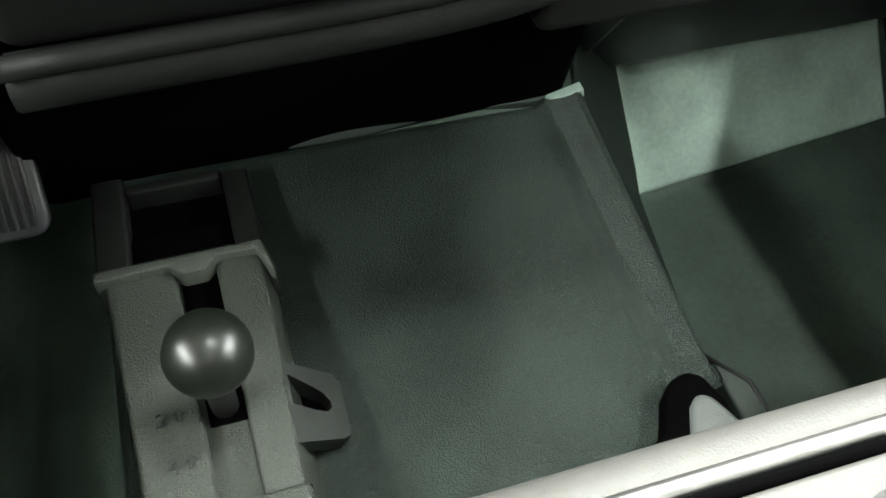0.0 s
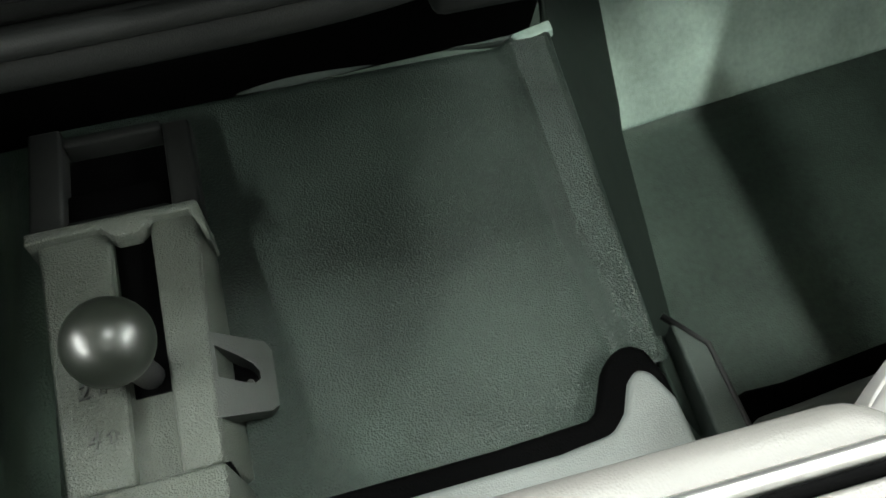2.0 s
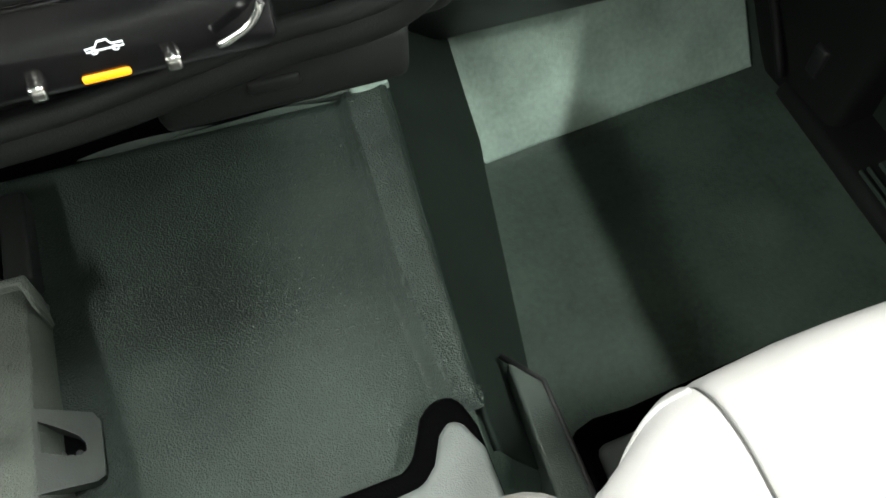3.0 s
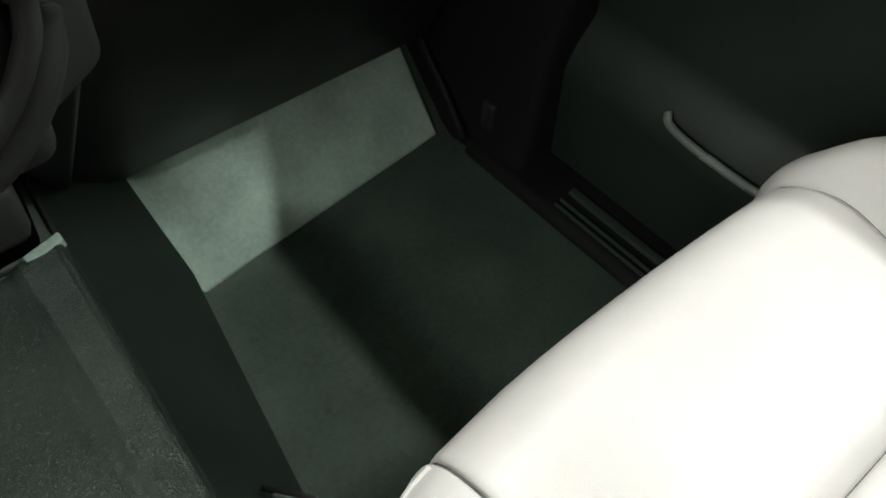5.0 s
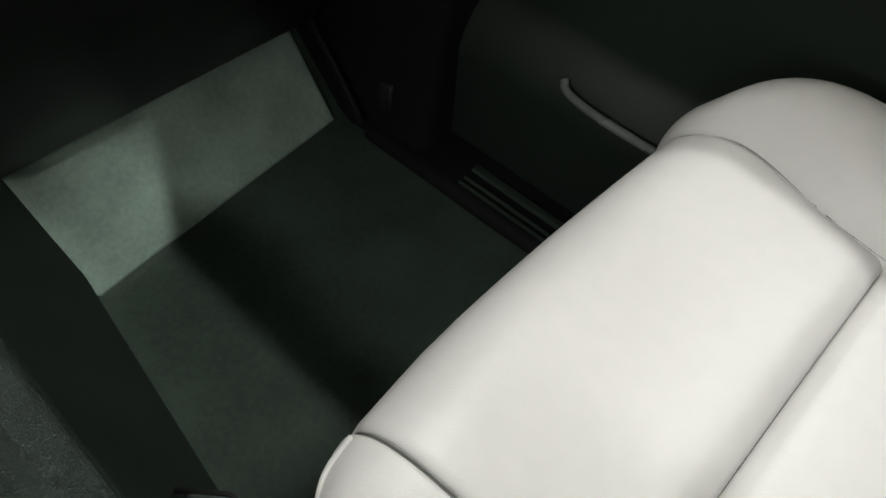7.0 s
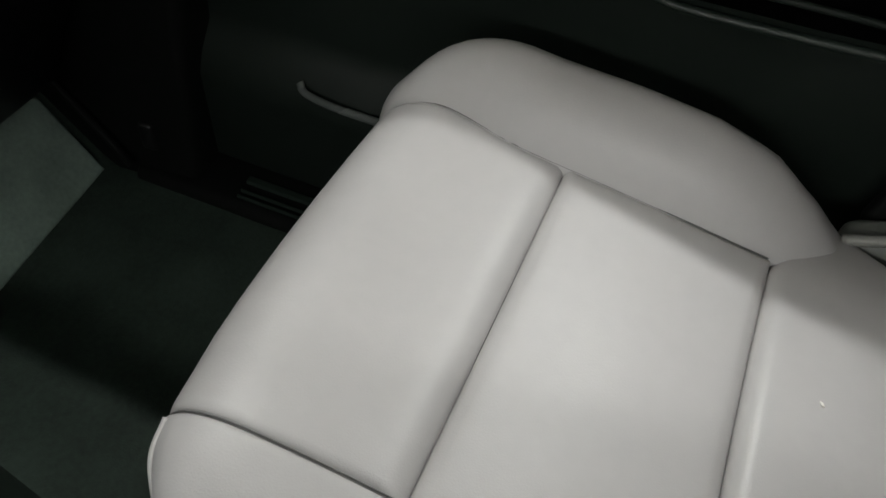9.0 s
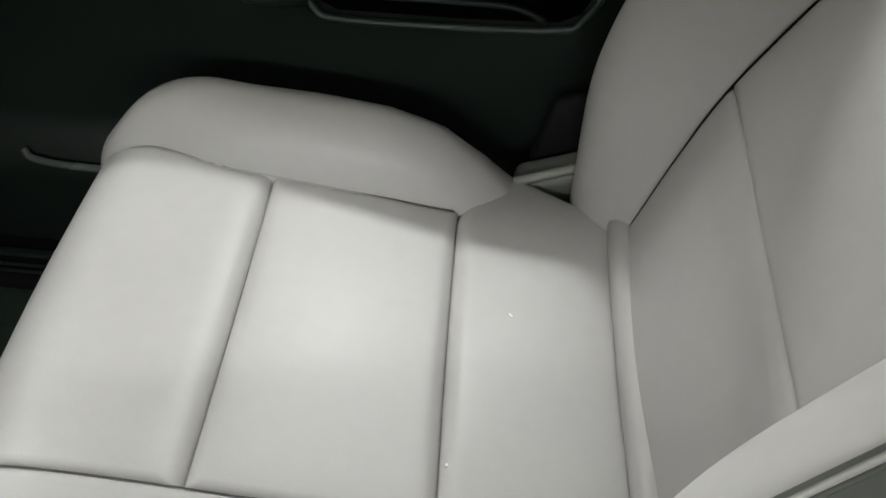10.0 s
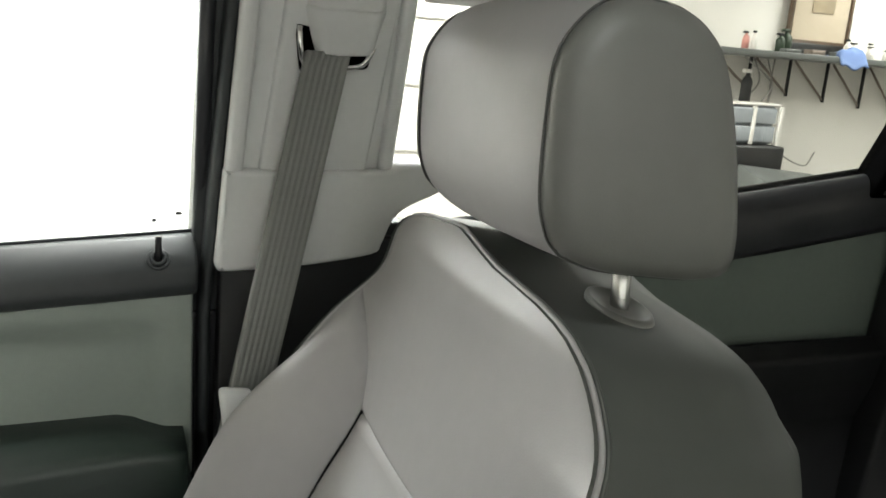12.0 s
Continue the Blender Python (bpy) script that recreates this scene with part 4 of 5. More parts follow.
def back_bolster(side):
    """side 1: towards the door, -1: towards the console, where the edge stands further forward."""
    def surface(u, v):
        w = min(1, u / 0.95)
        zi, zo = lerp(0.31, Z2, w), lerp(0.31, Z3 if side > 0 else 0.768, w)
        z = lerp(zi, zo, v) + (0.024 * math.sin(math.pi * v) * ease((w - 0.72) / 0.28) if side < 0 else 0)
        p, n = back_at(z)
        if side > 0:
            shape = math.sin(min(1, v / 0.78) * math.pi / 2)
            tip = 1 - ease((w - 0.86) / 0.14)
            c = bolster_rise(zo) * shape * (1 - 0.30 * ease((v - 0.78) / 0.22)) * lerp(lerp(0.25, 1, tip), 1, ease(v))
        else:
            end = math.sqrt(max(0, 1 - (max(0, w - 0.78) / 0.22) ** 2))
            c = (0.7 * bolster_rise(zo) + inner_swell(zo)) * (0.8 * v + 0.2 * ease(v)) + (0.004 + 0.018 * end) * math.sin(math.pi * v) ** 0.8
        c -= 0.028 * max(0, u - 0.95) / 0.05
        bend = 1 + (0.8 * w ** 4 if side > 0 else 0)
        return (CX + side * lerp(INSEAM - 0.003, half_width(zo), v ** bend), p.y + n.y * c, p.z + n.z * c)

    return part("back_bolster", grid_shell(surface, 40, 18, 0.001, (0, 0, 0.003, 0.003), 0.0018, face=(0, 1, 0)), VINYL, SEAT)


back_bolster(1)
back_bolster(-1)


def rim_curve(n=90):
    """The front edge of the backrest, up one side, over the top and down the other."""
    half = []
    for k in range(n):
        u = k / (n - 1)
        z = lerp(0.31, ZT, u)
        p, nn = back_at(z)
        c = bolster_rise(z) * 0.70
        half.append(Vector((half_width(z), p.y + nn.y * c, p.z + nn.z * c)))
    top = [Vector((half_width(ZT) * s, half[-1].y, ZT + 0.002 - top_drop(ZT) * ease(0.5 - 0.5 * s))) for s in (0.6, 0.2, -0.2, -0.6)]
    left = []
    for p in half:
        nn = back_at(p.z)[1]
        left.append(Vector((-p.x, p.y + nn.y * inner_swell(p.z), p.z + nn.z * inner_swell(p.z) - top_drop(p.z))))
    return [Vector((CX + top_shift(p.z) + p.x, p.y, p.z)) for p in half + top + left[::-1]]


RIM = rim_curve()


SHELL_ROW = []


def build_back_shell():
    bm = bmesh.new()
    rows = []
    steps = [-0.022, 0.03, 0.1, 0.25, 0.45, 0.65, 0.82, 0.93, 0.98, 1.0]
    for p in RIM:
        row = []
        out = Vector((p.x - CX, 0, max(0, p.z - 0.79) * 3))
        out = out.normalized() if out.length > 1e-6 else Vector((0, 0, 1))
        rise = bolster_rise(p.z) * 0.7
        for s in steps:
            deep = 0.172 + rise + (0.35 * inner_swell(p.z) if p.x < CX else 0)
            bulge = (0.010 if p.z < 0.8 else 0.004) * math.sin(math.pi * s) - 0.035 * ease((s - 0.75) / 0.25)
            lean = Vector((0, -1, -0.17 * ease((p.z - 0.58) / 0.25)))
            row.append(bm.verts.new(p + lean * deep * s + out * bulge))
        rows.append(row)
    for a, b in zip(rows, rows[1:]):
        for j in range(len(steps) - 1):
            bm.faces.new((a[j], b[j], b[j + 1], a[j + 1]))
    n = len(rows)
    for i in range(n // 2 - 1):
        bm.faces.new((rows[i][-1], rows[i + 1][-1], rows[n - 2 - i][-1], rows[n - 1 - i][-1]))
    side = min(range(n // 2, n), key=lambda i: abs(RIM[i].z - 0.765))
    SHELL_ROW.extend(v.co.copy() for v in rows[side][1:7])
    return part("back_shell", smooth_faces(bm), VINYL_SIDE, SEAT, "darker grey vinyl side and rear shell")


build_back_shell()
part("piping", tube([p + Vector((0, -0.0008, 0)) for p in RIM], 0.0021, 8), PIPING, SEAT, "pale sewn piping round the backrest")
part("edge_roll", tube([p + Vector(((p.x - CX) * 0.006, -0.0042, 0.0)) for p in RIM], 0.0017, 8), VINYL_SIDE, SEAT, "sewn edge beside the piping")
# roll in the bite between cushion and backrest
part("bite_roll", tube(catmull([(0.215, -0.418, 0.335), (0.30, -0.414, 0.342), (0.426, -0.412, 0.343), (0.56, -0.414, 0.342), (0.635, -0.42, 0.335)], 24), 0.014, 10), VINYL, SEAT)
# horizontal seam on the inner side of the shell
part("shell_seam", tube(SHELL_ROW, 0.0011, 6), THREAD, SEAT)

# head restraint
def build_headrest():
    x0, x1 = 0.295, 0.506
    outline = [Vector((0, p.x, p.y)) for p in catmull([(-0.570, 0.888, 0), (-0.560, 0.900, 0), (-0.553, 0.925, 0), (-0.552, 0.972, 0), (-0.556, 1.007, 0), (-0.577, 1.032, 0),
        (-0.600, 1.038, 0), (-0.623, 1.037, 0), (-0.641, 1.031, 0), (-0.660, 1.012, 0), (-0.674, 0.977, 0), (-0.685, 0.933, 0), (-0.691, 0.894, 0), (-0.686, 0.875, 0),
        (-0.666, 0.871, 0), (-0.630, 0.874, 0), (-0.594, 0.879, 0), (-0.570, 0.888, 0)], 73)]
    outline = outline[:-1]
    mid = Vector((0, sum(p.y for p in outline) / len(outline), sum(p.z for p in outline) / len(outline)))

    def ring(bm, x, scale):
        return [bm.verts.new((x, mid.y + (p.y - mid.y) * scale, mid.z + (p.z - mid.z) * scale)) for p in outline]

    def skin(sections, caps, mat, name, parent, label=""):
        bm = bmesh.new()
        rings = [ring(bm, x, s) for x, s in sections]
        k = len(outline)
        for a, b in zip(rings, rings[1:]):
            for j in range(k):
                bm.faces.new((a[j], a[(j + 1) % k], b[(j + 1) % k], b[j]))
        for c in caps:
            bm.faces.new(rings[c])
        return part(name, smooth_faces(bm), mat, parent, label)

    secs = []
    for k in range(15):
        f = k / 14
        x = lerp(x0, x1, f)
        secs.append((x, 0.975 + 0.045 * math.sin(math.pi * f) ** 0.7 - (0.02 if k in (0, 14) else 0) - 0.05 * max(0, (f - 0.6) / 0.4) ** 2))
    hr = skin(secs, (), VINYL, "headrest", SEAT, "padded grey vinyl head restraint")
    for side, xe in ((-1, x0), (1, x1)):
        fit = 1 if side < 0 else 0.947
        s = [(xe + side * a, b * fit) for a, b in ((-0.002, 0.950), (0, 0.972), (0.007, 0.962), (0.014, 0.93), (0.019, 0.80), (0.0205, 0.5), (0.021, 0.15))]
        skin(s, (-1,), HEADSIDE, "side_panel", hr, "side panel of the head restraint, darkened for its shade")
        loop = [Vector((xe, mid.y + (p.y - mid.y) * 0.978 * fit, mid.z + (p.z - mid.z) * 0.978 * fit)) for p in outline]
        part("side_seam", tube(loop, 0.0009, 6, closed=True), THREAD, hr, "dark seam round the side panel")
    for x in (0.338, 0.468):
        part("post", tube([(x, -0.648, 0.80), (x, -0.647, 0.84), (x, -0.644, 0.90)], 0.0065, 14), SILVER, SEAT, "steel headrest post")
        # oval collar lying on the shell's rounded top
        seat_z, side = (0.8415, 0.17) if x < CX else (0.8605, 0.05)
        def lay(a, b, h):
            return Vector((x + a, -0.647 + b, seat_z + h + 0.14 * b + side * a))

        bm = bmesh.new()
        rings = []
        for r, h in ((1.02, -0.010), (1.02, -0.001), (0.98, 0.0016), (0.92, 0.0026), (0.85, 0.0022), (0.78, 0.0008), (0.45, 0.0004), (0.26, 0.0003)):
            rings.append([bm.verts.new(lay(0.028 * r * math.cos(q), 0.0215 * r * math.sin(q), h)) for q in (2 * math.pi * k / 32 for k in range(32))])
        for lo, hi in zip(rings, rings[1:]):
            for k in range(32):
                bm.faces.new((lo[k], lo[(k + 1) % 32], hi[(k + 1) % 32], hi[k]))
        bm.faces.new(rings[-1])
        part("post_collar", smooth_faces(bm), HEADSIDE, SEAT, "oval grey plastic collar of the post")


build_headrest()


# ---- passenger door ----
def build_door():
    door = root("door_1", (0.78, 0.0, 0.0), "closed passenger door with light upper panel and dark armrest", "car door", kind="structure")
    Y0, Y1 = -0.416, 0.50
    def belt(y):
        """How far the window line lies below its rear end."""
        return 0.067 * (y + 0.41)

    part("door_shell", hexa([(0.805, Y0 - 0.03, -0.02), (0.86, Y0 - 0.03, -0.02), (0.86, Y1, -0.02), (0.805, Y1, -0.02),
                             (0.805, Y0 - 0.03, 0.772), (0.86, Y0 - 0.03, 0.772), (0.86, Y1, 0.772 - belt(Y1)), (0.805, Y1, 0.772 - belt(Y1))], 0.01), GREEN_DARK, door)
    # belt roll below the glass
    prof = [(0.785, 0.728), (0.762, 0.730), (0.752, 0.743), (0.755, 0.760), (0.768, 0.776), (0.79, 0.790), (0.80, 0.790), (0.80, 0.76)]
    roll = prism(prof, "y", Y0, Y1, 0.005, 3)
    for v in roll.verts:
        v.co.z -= belt(v.co.y)
    part("window_ledge", roll, LEDGE, door, "soft dark window ledge")
    # light upper panel, hollowed towards the front
    def upper(u, v):
        y = lerp(Y0 + 0.004, Y1, u)
        z = lerp(0.524, 0.731 - belt(y), v)
        hollow = ease((y - Y0 - 0.034) / 0.03) * ease(v / 0.3) * (1 - ease((v - 0.72) / 0.22))
        return (0.766 + 0.022 * hollow, y, z)

    part("upper_panel", grid_shell(upper, 60, 20, 0.008, (0.004, 0, 0, 0.004), 0.004, face=(-1, 0, 0)), DOOR_LIGHT, door, "pale grey-green hollowed upper panel")
    # armrest: an outer outline (y, z) against the door and an inner one along its rounded edge
    pairs = [(-0.410, 0.520, -0.404, 0.521), (-0.30, 0.511, -0.30, 0.513), (-0.20, 0.505, -0.20, 0.507), (-0.135, 0.501, -0.136, 0.503), (-0.114, 0.494, -0.116, 0.496), (-0.106, 0.476, -0.107, 0.477),
             (-0.104, 0.4535, -0.104, 0.4535), (-0.034, 0.4535, -0.054, 0.4535), (-0.053, 0.484, -0.068, 0.495), (-0.070, 0.514, -0.088, 0.527), (-0.079, 0.545, -0.106, 0.549), (-0.092, 0.564, -0.124, 0.558),
             (-0.120, 0.576, -0.150, 0.565), (-0.22, 0.588, -0.22, 0.570), (-0.334, 0.590, -0.334, 0.578), (-0.362, 0.584, -0.366, 0.580), (-0.402, 0.580, -0.402, 0.577)]
    arm, rings = bmesh.new(), []
    for x, f, shrink in ((0.790, 0, 0), (0.739, 0, 0), (0.728, 0.35, 0), (0.716, 0.75, 0), (0.709, 1, 0), (0.7055, 1, 0.0035), (0.7042, 1, 0.009)):
        ring = []
        for oy, oz, iy, iz in pairs:
            y, z = lerp(oy, iy, f), lerp(oz, iz, f)
            z += shrink * (1 if z < 0.53 else -1)
            y += shrink * (1 if y < -0.39 else -1 if y > -0.13 else 0)
            ring.append(arm.verts.new((x, y, z)))
        rings.append(ring)
    for a, b in zip(rings, rings[1:]):
        for j in range(len(pairs)):
            k = (j + 1) % len(pairs)
            arm.faces.new((a[j], a[k], b[k], b[j]))
    arm.faces.new(rings[-1])
    part("armrest", smooth_faces(arm), GREEN_DARK, door, "dark soft armrest")
    part("armrest_seam", tube(catmull([(0.7045, -0.150, 0.552), (0.7045, -0.118, 0.541), (0.7045, -0.093, 0.517), (0.7045, -0.070, 0.478), (0.706, -0.064, 0.456)], 24), 0.0009, 6), THREAD, door)
    # grip recess: flat black painted for its shade, with a moulded inner lip
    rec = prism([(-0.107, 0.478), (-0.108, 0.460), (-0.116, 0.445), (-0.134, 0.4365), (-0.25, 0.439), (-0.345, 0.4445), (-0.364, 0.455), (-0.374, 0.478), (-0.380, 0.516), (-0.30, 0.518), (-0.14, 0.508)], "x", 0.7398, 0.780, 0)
    part("grip_shade", rec, FLAT_BLACK, door, "flat black patch for the shaded grip recess")
    part("pocket_lip", tube(catmull([(0.738, -0.385, 0.512), (0.736, -0.378, 0.475), (0.735, -0.366, 0.452), (0.734, -0.347, 0.4395), (0.733, -0.25, 0.433), (0.733, -0.135, 0.4305), (0.735, -0.111, 0.439), (0.738, -0.102, 0.458)], 40), 0.0042, 8), GREEN_DARK, door)
    part("pocket_insert", tube(catmull([(0.738, -0.150, 0.454), (0.736, -0.18, 0.457), (0.734, -0.28, 0.460), (0.735, -0.31, 0.456), (0.737, -0.332, 0.445)], 24), 0.0032, 8), DOOR_LOW, door)
    # lower panel with a map pocket
    def lower(u, v):
        y = lerp(Y0 + 0.006, Y1, u)
        z = lerp(0.02, 0.470, v)
        x = table(z, (0.02, 0.20, 0.225, 0.26, 0.42, 0.47), (0.745, 0.722, 0.728, 0.752, 0.744, 0.742))
        return (x, y, z)

    part("lower_panel", grid_shell(lower, 20, 30, 0.01, face=(-1, 0, 0)), DOOR_LOW, door)
    part("map_pocket_edge", tube(catmull([(0.724, 0.222, 0.232), (0.718, 0.209, 0.224), (0.716, 0.15, 0.220), (0.716, 0.0, 0.223), (0.716, -0.30, 0.225)], 40), 0.0045, 8), RIMGLOSS, door, "rounded rim of the map pocket")
    part("silver_strip", prism([(0.744, 0.507), (0.733, 0.509), (0.732, 0.519), (0.744, 0.523)], "y", -0.074, Y1, 0.002), SILVER, door, "satin silver trim strip")
    part("middle_panel", box(0.7405, 0.775, -0.085, Y1, 0.4545, 0.508, 0.003), GREEN_DARK, door)
    # lock pin
    pin = tube([(0.763, -0.377, 0.765), (0.7635, -0.377, 0.780), (0.764, -0.377, 0.793)], 0.0034, 10)
    lp = part("lock_pin", pin, BLACK, door)
    for name, r, z, fat in (("pin_collar", 0.0105, 0.7690, 0.0020), ("pin_grommet", 0.0068, 0.7705, 0.0022)):
        loop = [Vector((0.763 + 0.65 * r * math.cos(q), -0.377 + r * math.sin(q), z + 0.75 * r * math.cos(q))) for q in (2 * math.pi * k / 24 for k in range(24))]
        part(name, tube(loop, fat, 8, closed=True), LEDGE, lp)
    part("glass_run", tube([(0.798, y, 0.7905 - belt(y)) for y in (Y0, 0.0, Y1)], 0.0028, 8), RUBBER, door, "black rubber strip along the glass")
    return door


build_door()


def build_window(name, y0, y1, x_low, x_high, z0, z1, mat, label, frame_mat):
    win = root(name, (x_low, (y0 + y1) / 2, z0), label, "car window", kind="structure")
    bm = hexa([(x_low, y0, z0), (x_low + 0.005, y0, z0), (x_low + 0.005, y1, z0), (x_low, y1, z0),
               (x_high, y0, z1), (x_high + 0.005, y0, z1), (x_high + 0.005, y1, z1), (x_high, y1, z1)])
    pane = part("pane", bm, mat, win)
    pane.visible_shadow = False
    f = tube([(x_low + 0.003, y0 - 0.004, z0 - 0.01), (x_high + 0.003, y0 - 0.004, z1 + 0.01)], 0.008, 8)
    part("frame_edge", f, frame_mat, win)
    f = tube([(x_low + 0.003, y1 + 0.004, z0 - 0.01), (x_high + 0.003, y1 + 0.004, z1 + 0.01)], 0.008, 8)
    part("frame_edge", f, frame_mat, win)
    f = tube([(x_high + 0.003, y0, z1 + 0.005), (x_high + 0.003, y1, z1 + 0.005)], 0.010, 8)
    part("frame_edge", f, frame_mat, win)
    return win


W1 = build_window("window_1", -0.416, 0.42, 0.8107, 0.700, 0.720, 1.13, PANE, "clear passenger door glass, bright outside", RUBBER)
for y, z, h, w in ((-0.374, 0.803, 0.004, 0.0022), (-0.3985, 0.811, 0.0035, 0.0032)):
    x = 0.795 - (z - 0.778) / 0.352 * 0.095 - 0.0012
    part("etched_mark", hexa([(x, y - w, z), (x + 0.001, y - w, z), (x + 0.001, y + w, z), (x, y + w, z),
                              (x - 0.0016, y - w, z + h), (x - 0.0006, y - w, z + h), (x - 0.0006, y + w, z + h), (x - 0.0016, y + w, z + h)]), BLACK, W1, "small grey etched marking on the glass")

# ---- pillar behind the door ----
def build_pillar():
    pil = root("pillar_trim", (0.76, -0.5, 0.0), "pale grey moulded pillar trim with a belt guide", "pillar trim", kind="structure")

    def px(z):
        return table(z, (0.0, 0.75, 1.2), (0.79, 0.758, 0.672))

    def slab(y0, y1, z0, z1, deep, mat, name, bevel=0.004, out=0.0, label="", rake=0.055):
        a, b = -rake * (max(z0, 0.6) - 0.867), -rake * (z1 - 0.867)
        bm = hexa([(px(z0) - out, y0 + a, z0), (px(z0) + deep, y0 + a, z0), (px(z0) + deep, y1 + a, z0), (px(z0) - out, y1 + a, z0),
                   (px(z1) - out, y0 + b, z1), (px(z1) + deep, y0 + b, z1), (px(z1) + deep, y1 + b, z1), (px(z1) - out, y1 + b, z1)], bevel, 3)
        return part(name, bm, mat, pil, label)

    def strip(y0, y1, deep, mat, name, out, label, rake):
        """A seal that follows the pillar, upright low down and raked above."""
        def surface(u, v):
            z = lerp(0.02, 1.22, u)
            lean = -rake * (max(z, 0.70) - 0.867)
            q = math.pi * v
            return (px(z) - out + deep * (1 - math.sin(q) ** 0.6), lerp(y0, y1, 0.5 - 0.5 * math.cos(q)) + lean, z)

        return part(name, grid_shell(surface, 30, 14, 0.004, face=(-1, 0, 0)), mat, pil, label)

    strip(-0.4415, -0.4265, 0.03, LEDGE, "door_seal", -0.012, "black rubber door seal", 0.055)
    slab(-0.446, -0.414, 0.0, 0.70, 0.10, RUBBER, "door_jamb", 0.003, -0.036, rake=0.02)
    slab(-0.446, -0.4145, 0.701, 1.22, 0.10, LEDGE, "window_jamb", 0.003, -0.036, rake=0.02)
    slab(-0.70, -0.441, 0.0, 0.788, 0.05, BLACK, "lower_trim", 0.004, -0.016, "black lower pillar trim", rake=0.02)
    slab(-0.70, -0.575, 0.7885, 0.806, 0.05, BLACK, "rear_lower_trim", 0.006, -0.016)
    slab(-0.614, -0.446, 0.862, 1.22, 0.04, PILLAR, "upper_trim", 0.004, -0.012)
    # raised borders and centre face of the upper trim
    slab(-0.457, -0.4390, 0.860, 1.22, 0.03, PILLAR, "front_rib", 0.0085, 0.004)
    slab(-0.586, -0.473, 0.864, 1.22, 0.03, PILLAR, "centre_face", 0.006, -0.003, rake=0.10)
    slab(-0.615, -0.600, 0.862, 1.22, 0.03, PILLAR, "rear_rib", 0.007, 0.000, rake=0.036)
    # lower skirt with the arm that runs back under the glass
    out = catmull([(-0.4325, 0.764, 0), (-0.4330, 0.775, 0), (-0.4345, 0.80, 0), (-0.4360, 0.83, 0), (-0.4378, 0.858, 0), (-0.4384, 0.866, 0), (-0.446, 0.867, 0), (-0.50, 0.868, 0), (-0.60, 0.870, 0), (-0.622, 0.877, 0), (-0.66, 0.880, 0),
                   (-0.684, 0.876, 0), (-0.686, 0.857, 0), (-0.665, 0.843, 0), (-0.635, 0.828, 0), (-0.620, 0.813, 0), (-0.611, 0.786, 0), (-0.600, 0.773, 0), (-0.53, 0.762, 0), (-0.46, 0.757, 0), (-0.440, 0.7565, 0), (-0.4345, 0.7585, 0)], 90)
    bm = bmesh.new()
    n = len(out)
    inward = []
    for i in range(n):
        d = (out[(i + 1) % n] - out[i - 1]).normalized()
        inward.append(Vector((d.y, -d.x)) if sum(out[k].x * out[(k + 1) % n].y - out[(k + 1) % n].x * out[k].y for k in range(n)) < 0 else Vector((-d.y, d.x)))
    rings = []
    for inset, sink in ((0, 0.040), (0, 0.012), (0.0006, 0.0050), (0.0020, 0.0020), (0.0042, 0.0004), (0.0060, 0.0)):
        rings.append([bm.verts.new((px(p.y + q.y * inset) - 0.008 + sink, p.x + q.x * inset, p.y + q.y * inset)) for p, q in zip(out, inward)])
    for a, b in zip(rings, rings[1:]):
        for i in range(n):
            j = (i + 1) % n
            bm.faces.new((a[i], a[j], b[j], b[i]))
    cap = bm.faces.new(rings[-1])
    bmesh.ops.recalc_face_normals(bm, faces=bm.faces)
    smooth_faces(bm)
    cap.smooth = False
    part("lower_skirt", bm, PILLAR, pil)
    # rear upright of the frame round the small opening
    slab(-0.80, -0.62, 1.045, 1.22, 0.03, PILLAR, "header", 0.008, -0.006)
    # belt guide cover
    bm = hexa([(0.706, -0.526, 0.984), (0.730, -0.514, 0.984), (0.730, -0.584, 0.988), (0.702, -0.575, 0.988),
               (0.690, -0.520, 1.028), (0.728, -0.494, 1.040), (0.728, -0.602, 1.040), (0.688, -0.578, 1.030)], 0.005, 3)
    bm = hexa([(0.690, -0.5205, 1.0275), (0.728, -0.497, 1.034), (0.728, -0.600, 1.034), (0.688, -0.5775, 1.0295),
               (0.708, -0.510, 1.062), (0.726, -0.500, 1.066), (0.726, -0.596, 1.066), (0.706, -0.586, 1.062)], 0.004, 2, bm)
    g = part("belt_guide", bm, PILLAR, pil, "pale plastic belt guide cover")
    part("guide_slot", hexa([(0.716, -0.507, 0.968), (0.735, -0.505, 0.968), (0.735, -0.580, 0.976), (0.716, -0.574, 0.974),
                             (0.712, -0.497, 1.018), (0.735, -0.495, 1.018), (0.735, -0.588, 1.000), (0.712, -0.580, 0.998)], 0.003), FLAT_BLACK, g)
    loop = catmull([(0.708, -0.503, 1.012), (0.707, -0.5045, 0.990), (0.710, -0.511, 0.976), (0.712, -0.54, 0.974), (0.710, -0.564, 0.977), (0.707, -0.572, 0.985), (0.708, -0.578, 0.996)], 24)
    part("guide_ring", tube(loop, 0.0026, 8), CHROME, g, "bright metal belt ring")


build_pillar()


